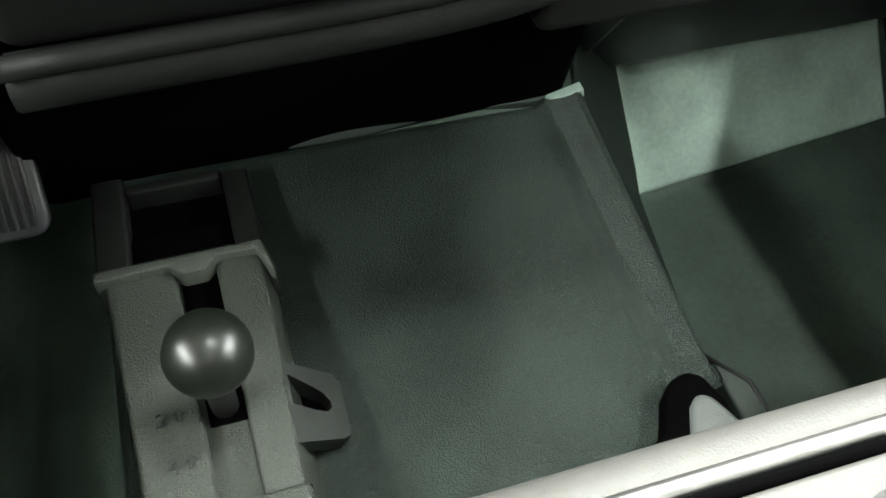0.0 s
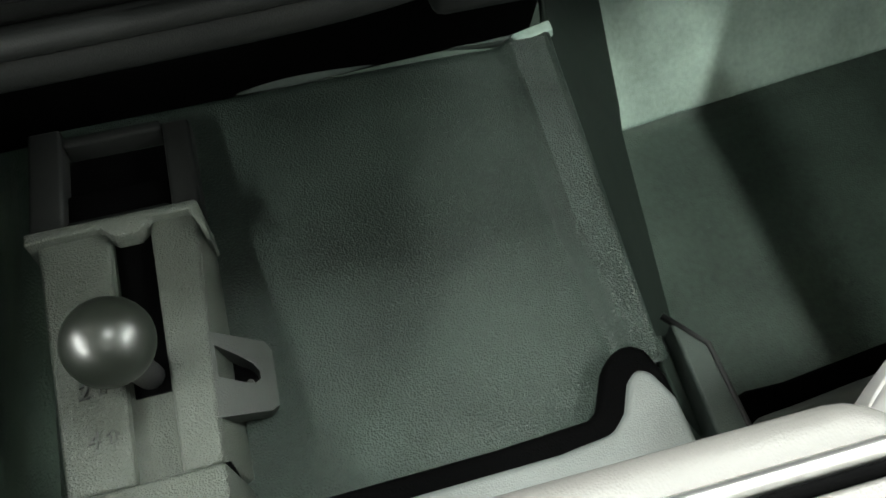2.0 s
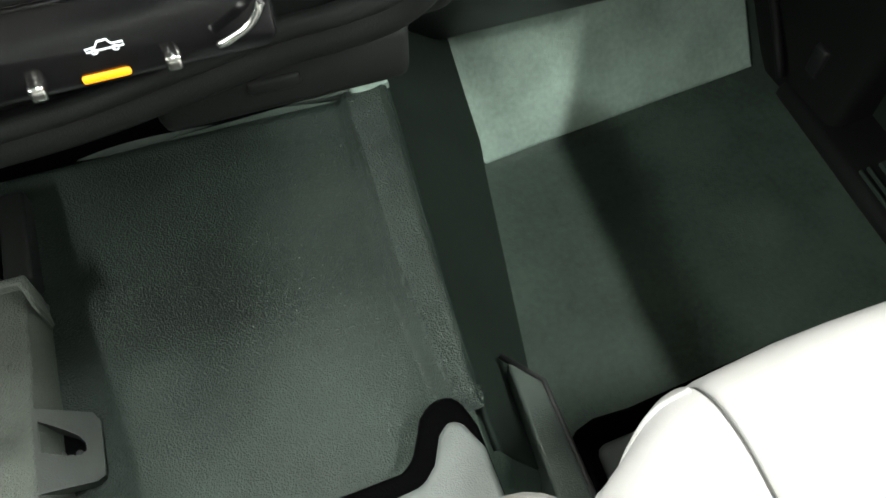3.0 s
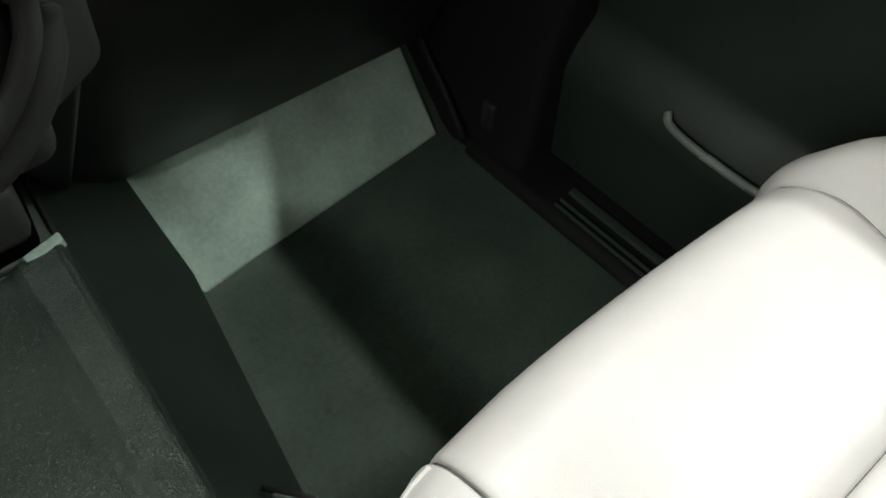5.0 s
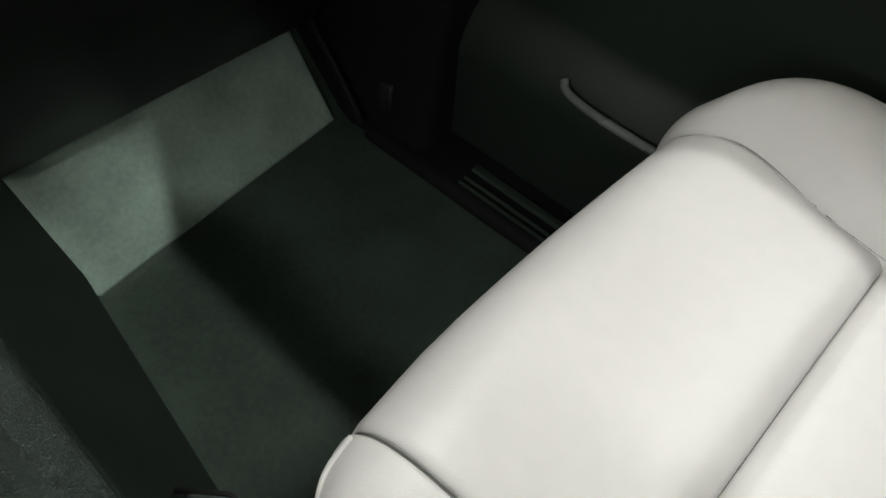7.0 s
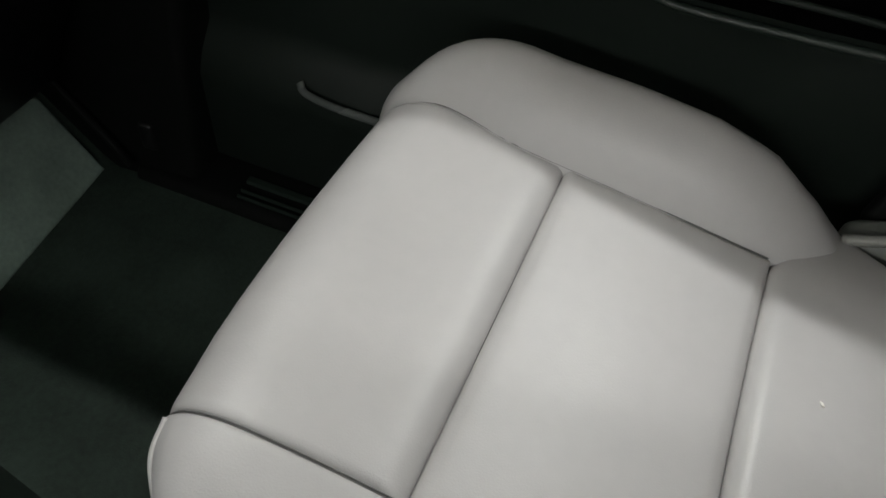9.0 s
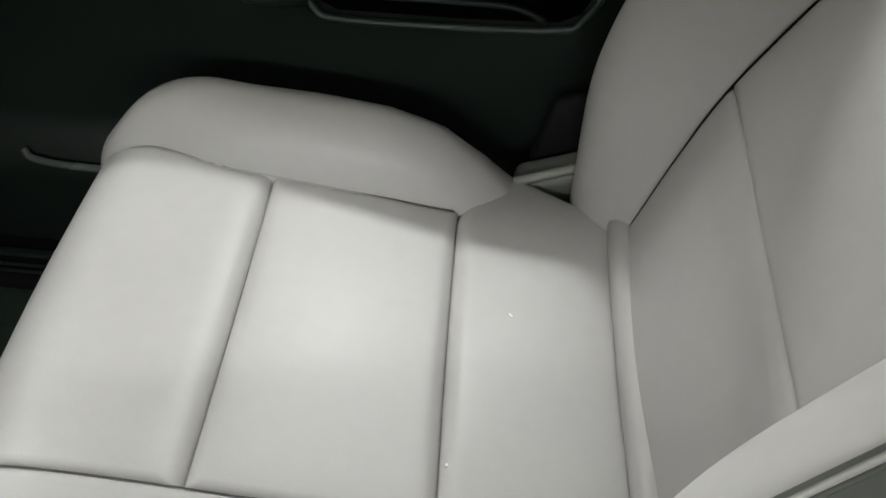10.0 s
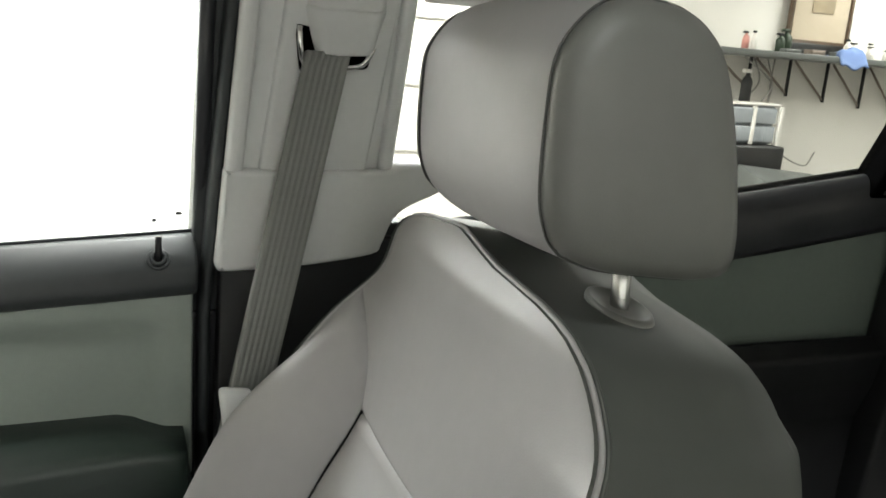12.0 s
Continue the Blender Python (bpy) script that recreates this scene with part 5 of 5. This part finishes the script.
def build_belt():
    belt = root("seat_belt", (0.69, -0.48, 0.4), "grey woven seat belt hanging beside the seat", "seat belt")
    top, low = Vector((0.706, -0.533, 0.990)), Vector((0.694, -0.422, 0.44))
    half0, half1 = Vector((0.003, -0.0225, 0.001)), Vector((0.008, -0.0215, -0.001))

    def web(u, v):
        p = top.lerp(low, u) + Vector((-0.004 * math.sin(math.pi * u), 0, 0))
        h = half0.lerp(half1, u)
        s = 2 * v - 1
        ridge = 0.0004 * math.cos(s * 7 * math.pi)
        return p + h * s + Vector((-ridge, 0, 0))

    part("webbing", grid_shell(web, 40, 56, 0.0012, face=(-1, 0, 0)), WEB, belt)
    bm = hexa([(0.676, -0.452, 0.606), (0.690, -0.452, 0.606), (0.690, -0.434, 0.608), (0.676, -0.434, 0.608),
               (0.674, -0.462, 0.654), (0.688, -0.462, 0.654), (0.688, -0.428, 0.658), (0.674, -0.428, 0.658)], 0.006, 3)
    part("latch_plate", bm, PILLAR, belt, "pale plastic latch tongue holder")
    part("lower_anchor", hexa([(0.64, -0.41, 0.05), (0.72, -0.41, 0.05), (0.72, -0.44, 0.05), (0.64, -0.44, 0.05),
                               (0.67, -0.40, 0.44), (0.715, -0.40, 0.44), (0.715, -0.44, 0.44), (0.67, -0.44, 0.44)], 0.006), BLACK, belt)


build_belt()

# recliner cover between cushion and backrest
rc = root("recliner_cover", (0.66, -0.40, 0.3), "grey-green plastic recliner cover beside the cushion", "seat trim")
part("cover_shell", hexa([(0.640, -0.335, 0.20), (0.690, -0.335, 0.20), (0.690, -0.47, 0.20), (0.640, -0.47, 0.20),
                          (0.645, -0.318, 0.318), (0.685, -0.318, 0.316), (0.690, -0.47, 0.375), (0.645, -0.47, 0.375)], 0.012, 3), VINYL_SIDE, rc)
part("cover_edge", tube(catmull([(0.646, -0.318, 0.322), (0.650, -0.36, 0.336), (0.652, -0.43, 0.368)], 12), 0.005, 8), HEADSIDE, rc)
part("cover_tab", hexa([(0.69, -0.335, 0.30), (0.715, -0.335, 0.30), (0.715, -0.40, 0.30), (0.69, -0.40, 0.30),
                        (0.695, -0.350, 0.385), (0.71, -0.350, 0.385), (0.71, -0.40, 0.40), (0.695, -0.40, 0.40)], 0.006, 2), DARK, rc)

# ---- sill and kick panel ----
def build_sill():
    sill = root("door_sill", (0.72, 0.1, 0.04), "dark ribbed door sill plate", "sill plate", kind="structure")
    part("plate", prism([(0.675, 0.02), (0.675, 0.046), (0.682, 0.056), (0.742, 0.066), (0.75, 0.02)], "y", -0.42, 0.44, 0.004), DARK, sill)
    for x, w in ((0.688, 0.5), (0.697, 0.5), (0.715, 2.2)):
        z = 0.058 + (x - 0.69) * 0.15
        part("rib", prism([(x - 0.003 * w, z - 0.004), (x - 0.002 * w, z + 0.003), (x + 0.002 * w, z + 0.004), (x + 0.003 * w, z - 0.003)], "y", -0.42, 0.30, 0.001), GREEN_DARK, sill, "rib paler than the plate")
    kick = hexa([(0.69, 0.36, 0.03), (0.76, 0.36, 0.03), (0.76, 0.66, 0.03), (0.665, 0.66, 0.03),
                 (0.70, 0.33, 0.56), (0.76, 0.33, 0.56), (0.76, 0.66, 0.56), (0.675, 0.66, 0.56)], 0.012, 3)
    thing("kick_panel", kick, DARK, "dark plastic kick panel ahead of the door", "trim panel", kind="structure")
    part("corner_clip", box(0.682, 0.696, 0.405, 0.425, 0.09, 0.13, 0.004), BLACK, sill)
    edge = tube(catmull([(0.668, 0.435, 0.07), (0.669, 0.475, 0.115), (0.670, 0.53, 0.17), (0.670, 0.62, 0.29)], 14), 0.005, 8)
    thing("carpet_edge_trim", edge, DARK, "dark edging strip of the toe-board carpet", "trim strip", kind="structure")


build_sill()

# ---- rear door ----
def build_rear_door():
    door = root("door_2", (0.78, -1.0, 0.0), "closed rear door with pale panel and dark armrest", "car door", kind="structure")
    Y0, Y1 = -1.62, -0.705

    def ledge_z(y):
        return table(y, (-1.62, -1.36, -1.125, -0.70), (0.90, 0.875, 0.842, 0.80))

    def shell(u, v):
        y = lerp(Y0, Y1, u)
        top = ledge_z(y)
        sect = ((0.76, 0.02), (0.755, 0.50), (0.735, 0.56), (0.725, 0.615), (0.755, 0.632))
        k = min(int(v * 4), 3)
        return (lerp(sect[k][0], sect[k + 1][0], v * 4 - k), y, lerp(sect[k][1], sect[k + 1][1], v * 4 - k))

    part("lower_panel", grid_shell(shell, 12, 24, 0.02, face=(-1, 0, 0)), BLACK, door)
    part("upper_panel", grid_shell(lambda u, v: (0.765, lerp(Y0, Y1, u), lerp(0.622, ledge_z(lerp(Y0, Y1, u)) - 0.066, v)), 14, 8, 0.02, face=(-1, 0, 0)), REAR_PANEL, door, "pale grey-green upper panel, darkened for the shade at the rear")

    def ledge(u, v):
        y = lerp(Y0, Y1, u)
        a = lerp(-0.4, math.pi / 2 + 0.2, v)
        return (0.775 - 0.028 * math.cos(a), y, ledge_z(y) - 0.060 + 0.060 * math.sin(a))

    part("window_ledge", grid_shell(ledge, 14, 12, 0.02, face=(-1, 0, 0)), RUBBER, door, "soft dark window ledge")
    part("rear_post", hexa([(0.74, -1.70, 0.0), (0.82, -1.70, 0.0), (0.82, -1.375, 0.0), (0.74, -1.375, 0.0),
                            (0.655, -1.70, 1.22), (0.72, -1.70, 1.22), (0.72, -1.40, 1.22), (0.655, -1.40, 1.22)], 0.008), BLACK, door)
    part("window_frame_rear", hexa([(0.748, -1.50, 0.84), (0.80, -1.50, 0.84), (0.80, -1.326, 0.84), (0.748, -1.326, 0.84),
                                    (0.66, -1.60, 1.22), (0.72, -1.60, 1.22), (0.72, -1.443, 1.22), (0.66, -1.443, 1.22)], 0.006), FLAT_BLACK, door)
    part("corner_knob", hexa([(0.745, -1.36, 0.845), (0.77, -1.36, 0.845), (0.77, -1.345, 0.845), (0.745, -1.345, 0.845),
                              (0.745, -1.37, 0.885), (0.77, -1.37, 0.885), (0.77, -1.342, 0.885), (0.745, -1.342, 0.885)], 0.004), BLACK, door)
    part("glass_seal", tube([(0.792, Y0, ledge_z(Y0)), (0.792, -1.36, ledge_z(-1.36)), (0.792, -1.125, ledge_z(-1.125)), (0.792, Y1, ledge_z(Y1))], 0.005, 6), BLACK, door)


build_rear_door()
build_window("window_2", -1.39, -0.62, 0.795, 0.705, 0.79, 1.13, TINTED, "tinted rear door glass", RUBBER)


# ---- rear bench, seen dark behind the seat ----
def build_bench():
    bench = root("rear_bench", (0.2, -1.35, 0.05), "dark grey vinyl rear bench seat", "car seat")
    part("cushion", box(-0.66, 0.70, -1.42, -0.98, 0.12, 0.40, 0.05, 4), VINYL_SIDE, bench)
    part("backrest", hexa([(-0.66, -1.42, 0.36), (0.70, -1.42, 0.36), (0.70, -1.58, 0.36), (-0.66, -1.58, 0.36),
                           (-0.66, -1.52, 0.86), (0.70, -1.52, 0.86), (0.70, -1.62, 0.86), (-0.66, -1.62, 0.86)], 0.04, 4), VINYL_SIDE, bench)


build_bench()


# ---- cab shell: roof, far side, windscreen frame ----
def build_cab():
    roof = [(-1.70, 1.10), (-1.66, 1.20), (-1.3, 1.27), (-0.5, 1.29), (0.0, 1.25), (0.15, 1.175), (0.17, 1.195), (0.02, 1.29), (-0.5, 1.33), (-1.3, 1.31), (-1.72, 1.22)]
    thing("ceiling", prism(roof, "x", -0.72, 0.72, 0), HEADLINER, "pale cloth headliner of the cab", "headliner", kind="structure")
    for s, name in ((1, "roof_rail_1"), (-1, "roof_rail_2")):
        bm = hexa([(s * 0.655, -1.70, 1.12), (s * 0.738, -1.70, 1.12), (s * 0.738, 0.10, 1.12), (s * 0.655, 0.10, 1.12),
                   (s * 0.60, -1.70, 1.30), (s * 0.72, -1.70, 1.31), (s * 0.72, 0.02, 1.29), (s * 0.60, 0.02, 1.27)], 0.01)
        # unseen flare over the front door towards the windscreen, added to block light
        bm = join(bm, prism([(s * x, y) for x, y in ((0.70, -0.30), (0.738, -0.30), (0.757, -0.14), (0.785, -0.01), (0.80, 0.14), (0.70, 0.14))], "z", 1.128, 1.145, 0.003))
        thing(name, bm, HEADLINER, "pale trim along the roof edge, with an added flare that blocks light", "roof rail", kind="structure")
        bm = hexa([(s * 0.735, 0.50, 0.77), (s * 0.80, 0.50, 0.77), (s * 0.80, 0.62, 0.77), (s * 0.735, 0.62, 0.77),
                   (s * 0.64, 0.00, 1.24), (s * 0.73, 0.00, 1.24), (s * 0.73, 0.08, 1.28), (s * 0.64, 0.08, 1.28)], 0.01)
        thing("windscreen_post", bm, PILLAR, "pale windscreen pillar trim", "pillar trim", kind="structure")
    thing("firewall", box(-0.80, 0.80, 0.66, 0.72, -0.02, 0.92, 0.01), BLACK, "black bulkhead behind the dashboard", "bulkhead", kind="structure")
    thing("wall_driver_side", box(-0.86, -0.80, -1.70, 0.70, -0.02, 0.76, 0.01), GREEN_DARK, "dark closed driver's side below the windows", "door wall", kind="structure")
    thing("driver_pillar", hexa([(-0.86, -0.66, 0.74), (-0.76, -0.66, 0.74), (-0.76, -0.44, 0.74), (-0.86, -0.44, 0.74),
                                 (-0.74, -0.66, 1.25), (-0.66, -0.66, 1.25), (-0.66, -0.46, 1.25), (-0.74, -0.46, 1.25)], 0.01), PILLAR, "pale pillar on the driver's side", "pillar trim", kind="structure")
    thing("wall_cab_rear", box(-0.80, 0.80, -1.76, -1.70, -0.02, 0.84, 0.01), DARK, "dark rear wall of the cab", "rear wall", kind="structure")
    for x0, x1 in ((-0.80, -0.60), (0.60, 0.80)):
        thing("rear_corner_post", box(x0, x1, -1.76, -1.69, 0.83, 1.25, 0.01), BLACK, "dark rear corner post", "pillar trim", kind="structure")
    lens = glowing("lamp_lens", (0.97, 1.0, 0.95), 3.0)
    # the second lamp is the body of the added spot
    for name, x, y, z in (("dome_lamp", 0.0, -0.52, 1.262), ("lever_fill_lamp", 0.10, 0.03, 1.212)):
        lamp = root(name, (x, y, z), "small white lamp let into the headliner, out of view", "ceiling lamp")
        part("frame", prism(rounded_rect(x - 0.08, x + 0.08, y - 0.05, y + 0.05, 0.02), "z", z + 0.009, z + 0.045, 0.004), HEADLINER, lamp)
        part("lens", prism(rounded_rect(x - 0.06, x + 0.06, y - 0.04, y + 0.04, 0.015), "z", z, z + 0.010, 0.002), lens, lamp)


build_cab()

# ---- the garage ----
def build_garage():
    X0, X1, Y0, Y1, ZF, ZC = -3.6, 3.7, -7.0, 4.6, -0.62, 2.1
    thing("ground", box(X0 - 0.1, X1 + 0.1, Y0 - 0.1, Y1 + 0.1, ZF - 0.2, ZF), CONCRETE, "bare grey concrete garage floor", "floor", kind="structure")
    thing("garage_ceiling", box(X0, X1, Y0, Y1, ZC, ZC + 0.1), WALLPAINT, "white garage ceiling", "ceiling", kind="structure")
    thing("wall_east", box(X1, X1 + 0.12, Y0, Y1, ZF, ZC), WALLPAINT, "plain off-white garage wall", "wall", kind="structure")
    thing("wall_west", box(X0 - 0.12, X0, Y0, Y1, ZF, ZC), WALLPAINT, "plain off-white garage wall", "wall", kind="structure")
    thing("wall_north", box(X0, X1, Y1, Y1 + 0.12, ZF, ZC), WALLPAINT, "plain off-white garage wall", "wall", kind="structure")
    thing("wall_south", box(X0, X1, Y0 - 0.12, Y0, ZF, ZC), WALLPAINT, "plain off-white garage wall", "wall", kind="structure")
    # fixtures of the tubes
    for x, y, sx, sy in ((2.85, -0.2, 0.5, 3.4), (-2.4, -0.2, 0.5, 3.4), (2.2, -4.4, 2.4, 0.5), (0.83, 0.93, 0.10, 0.40), (1.365, -0.45, 0.08, 0.40)):
        fx = root("ceiling_fixture", (x, y, ZC), "white fluorescent ceiling fixture", "ceiling lamp", "garage ceiling fixtures")
        part("housing", box(x - sx / 2, x + sx / 2, y - sy / 2, y + sy / 2, 1.94, ZC - 0.002, 0.01), WALLPAINT, fx)
    # shelf with brackets
    shelf = root("wall_shelf", (3.5, -4.2, 1.09), "grey wall shelf on thin metal brackets", "shelf")
    part("board", box(3.28, 3.698, -5.6, -3.0, 1.080, 1.110, 0.004), GREYBASE, shelf)
    rust = material("bracket_steel", (0.24, 0.20, 0.17), 0.5, metal=0.4, vary=0.2)
    for k, y in enumerate((-3.60, -3.876, -4.15, -4.43, -4.71, -5.0)):
        low = 0.905 - 0.022 * k
        part("bracket", tube([(3.66, y, 1.08), (3.66, y, low)], 0.010, 6), BLACK, shelf, "thin black shelf bracket")
        part("brace", tube([(3.66, y, low + 0.01), (3.66, y + 0.24, 1.075)], 0.007, 6), rust, shelf, "thin diagonal steel brace")
    # framed picture leaning on the shelf
    pic = root("framed_picture", (3.6, -4.1, 1.11), "cream picture in a thin dark wooden frame on the shelf", "picture")
    wood = material("dark_wood", (0.10, 0.065, 0.04), 0.5, vary=0.3, vary_scale=20)
    cream = material("cream_paper", (0.50, 0.43, 0.33), 0.7, vary=0.06)
    tan = material("tan_print", (0.33, 0.27, 0.18), 0.7, vary=0.25, vary_scale=16)
    y0, y1, z0, z1 = -4.23, -3.83, 1.195, 1.72
    for a, b, c, d in ((y0 - .02, y0, z0 - .02, z1 + .02), (y1, y1 + .02, z0 - .02, z1 + .02), (y0, y1, z0 - .05, z0), (y0, y1, z1, z1 + .02)):
        part("frame", box(3.640, 3.668, a, b, c, d, 0.003), wood, pic)
    part("sheet", box(3.655, 3.664, y0, y1, z0, z1), cream, pic)
    part("print", box(3.650, 3.6545, y0 + 0.11, y1 - 0.13, z0 + 0.15, z1 - 0.08), tan, pic)
    part("foot", box(3.60, 3.668, y0 - 0.02, y1 + 0.04, 1.11, 1.178, 0.006), BLACK, pic, "dark board under the frame")
    # small clutter
    green = material("dark_green_plastic", (0.03, 0.05, 0.03), 0.5)
    blue = material("blue_cloth", (0.16, 0.24, 0.46), 0.9, vary=0.2, grain=0.5, grain_scale=300, fibre=True)
    pink = material("pink_plastic", (0.6, 0.28, 0.24), 0.4)

    def bottle(name, x, y, z, r, h, mat, label, cap):
        b = root(name, (x, y, z), label, "bottle", "bottles on the shelf")
        bm = bmesh.new()
        prof = [(0, 0), (r, 0), (r, h * .62), (r * .8, h * .72), (r * .38, h * .8), (r * .38, h * .9), (0, h * .9)]
        rings = [[bm.verts.new((x + q * math.cos(a), y + q * math.sin(a), z + k)) for a in (2 * math.pi * i / 14 for i in range(14))] for q, k in prof]
        for s, t in zip(rings, rings[1:]):
            for j in range(14):
                bm.faces.new((s[j], s[(j + 1) % 14], t[(j + 1) % 14], t[j]))
        bmesh.ops.remove_doubles(bm, verts=bm.verts, dist=1e-5)
        part("body", smooth_faces(bm), mat, b)
        part("cap", box(x - r * .45, x + r * .45, y - r * .5, y + r * 1.1, z + h * .88, z + h, 0.004), cap, b)

    bottle("spray_bottle", 3.52, -3.425, 1.11, 0.019, 0.095, pink, "pink spray bottle with dark cap", BLACK)
    bottle("spray_bottle", 3.50, -3.465, 1.11, 0.014, 0.100, WALLPAINT, "white spray bottle with dark cap", BLACK)
    bottle("bottle", 3.52, -3.690, 1.11, 0.030, 0.125, green, "dark green squat bottle", green)
    bottle("bottle", 3.50, -3.635, 1.11, 0.024, 0.100, green, "dark green squat bottle", BLACK)
    for x, y, r, h in ((3.45, -4.05, 0.020, 0.100), (3.47, -4.12, 0.026, 0.085), (3.40, -4.17, 0.022, 0.070), (3.46, -4.23, 0.018, 0.090), (3.36, -4.24, 0.020, 0.055)):
        bottle("bottle", x, y, 1.11, r, h, WALLPAINT, "small white bottle with black cap", BLACK)
    for x, y, w, d, h, mat, label in ((3.34, -3.56, 0.05, 0.10, 0.018, GREYBASE, "small grey box lying on the shelf"), (3.36, -3.74, 0.06, 0.09, 0.024, rust, "brown tool lying on the shelf"),
                                      (3.33, -3.86, 0.05, 0.06, 0.022, GREYBASE, "small grey box lying on the shelf"), (3.36, -4.36, 0.07, 0.16, 0.016, GREYBASE, "flat grey tray lying on the shelf")):
        thing("shelf_item", box(x - w / 2, x + w / 2, y - d / 2, y + d / 2, 1.1105, 1.1105 + h, 0.004), mat, label, "box", "small things on the shelf")

    def heap(u, v):
        """The cloth lies on the board and hangs over its front edge."""
        x, y = lerp(3.255, 3.40, u), lerp(-4.02, -3.83, v)
        h = 0.050 * math.sin(math.pi * min(1, u + 0.25)) ** 0.6 * math.sin(math.pi * v) ** 0.5
        z = 1.114 + h * (0.8 + 0.6 * noise.noise(Vector((x * 24, y * 24, 0))))
        return (x, y, lerp(1.068 + 0.012 * math.sin(9 * v), z, ease(u / 0.22)))

    thing("cloth", grid_shell(heap, 20, 20, 0.004), blue, "crumpled blue cloth on the shelf edge", "cloth")
    # drawer unit, dark case and panel against the wall
    dr = root("drawer_unit", (3.4, -3.55, ZF), "translucent grey plastic drawer unit", "drawers")
    clear = material("clear_plastic", (0.34, 0.37, 0.40), 0.3, vary=0.08)
    part("frame", box(3.30, 3.68, -3.49, -3.03, 0.648, 0.840, 0.006), clear, dr)
    part("top", box(3.27, 3.68, -3.50, -3.02, 0.8405, 0.852, 0.004), WALLPAINT, dr)
    for y in (-3.505, -3.335, -3.025):
        part("post", box(3.262, 3.282, y - 0.010, y + 0.010, 0.648, 0.840, 0.003), WALLPAINT, dr, "white upright")
    for z in (0.660, 0.752):
        part("drawer", box(3.270, 3.2995, -3.48, -3.04, z, z + 0.078, 0.005), clear, dr)
    bottle("spray_bottle", 3.44, -3.405, 0.845, 0.028, 0.17, BLACK, "black spray bottle standing on the drawers", WALLPAINT)
    thing("dark_case", box(3.20, 3.68, -3.50, -3.0, 0.40, 0.646, 0.01), BLACK, "black storage case against the wall", "case")
    thing("case_stand", box(3.22, 3.68, -3.49, -3.0, ZF, 0.398, 0.01), GREYBASE, "grey cabinet below the case", "cabinet")
    thing("grey_panel", hexa([(2.85, -3.68, ZF), (3.18, -3.68, ZF), (3.18, -3.20, ZF), (2.85, -3.20, ZF),
                              (2.85, -3.68, 0.44), (3.18, -3.68, 0.52), (3.18, -3.20, 0.56), (2.85, -3.20, 0.47)], 0.006), GREYBASE, "grey plastic bin with a sloping top", "bin")
    grey_cable = material("grey_cable", (0.30, 0.29, 0.28), 0.5)
    for a, b, c in (((3.62, -3.52, 1.08), (3.50, -3.62, 0.95), (3.42, -3.50, 0.856)), ((3.64, -3.60, 1.08), (3.55, -3.58, 0.96), (3.50, -3.46, 0.858)), ((3.60, -3.66, 1.08), (3.56, -3.68, 0.90), (3.58, -3.58, 0.66))):
        thing("cable", tube(catmull([a, b, c], 14), 0.0045, 6), grey_cable, "thin grey cable hanging from the shelf", "cable", "hanging cables")
    thing("cable", tube(catmull([(3.68, -3.78, 1.08), (3.66, -3.76, 0.9), (3.67, -3.80, 0.70), (3.64, -3.86, 0.58), (3.62, -4.05, 0.50), (3.62, -4.12, 0.58)], 30), 0.0045, 6), grey_cable, "thin grey cable hanging along the wall", "cable")
    # panel joints of the wall opposite the small opening
    for z in (0.52, 0.83, 1.14):
        thing("wall_batten", box(3.688, 3.699, -2.7, -1.25, z - 0.008, z + 0.008, 0.002), BATTEN, "grey joint strip along the wall", "trim strip", "wall strips", "structure")


build_garage()
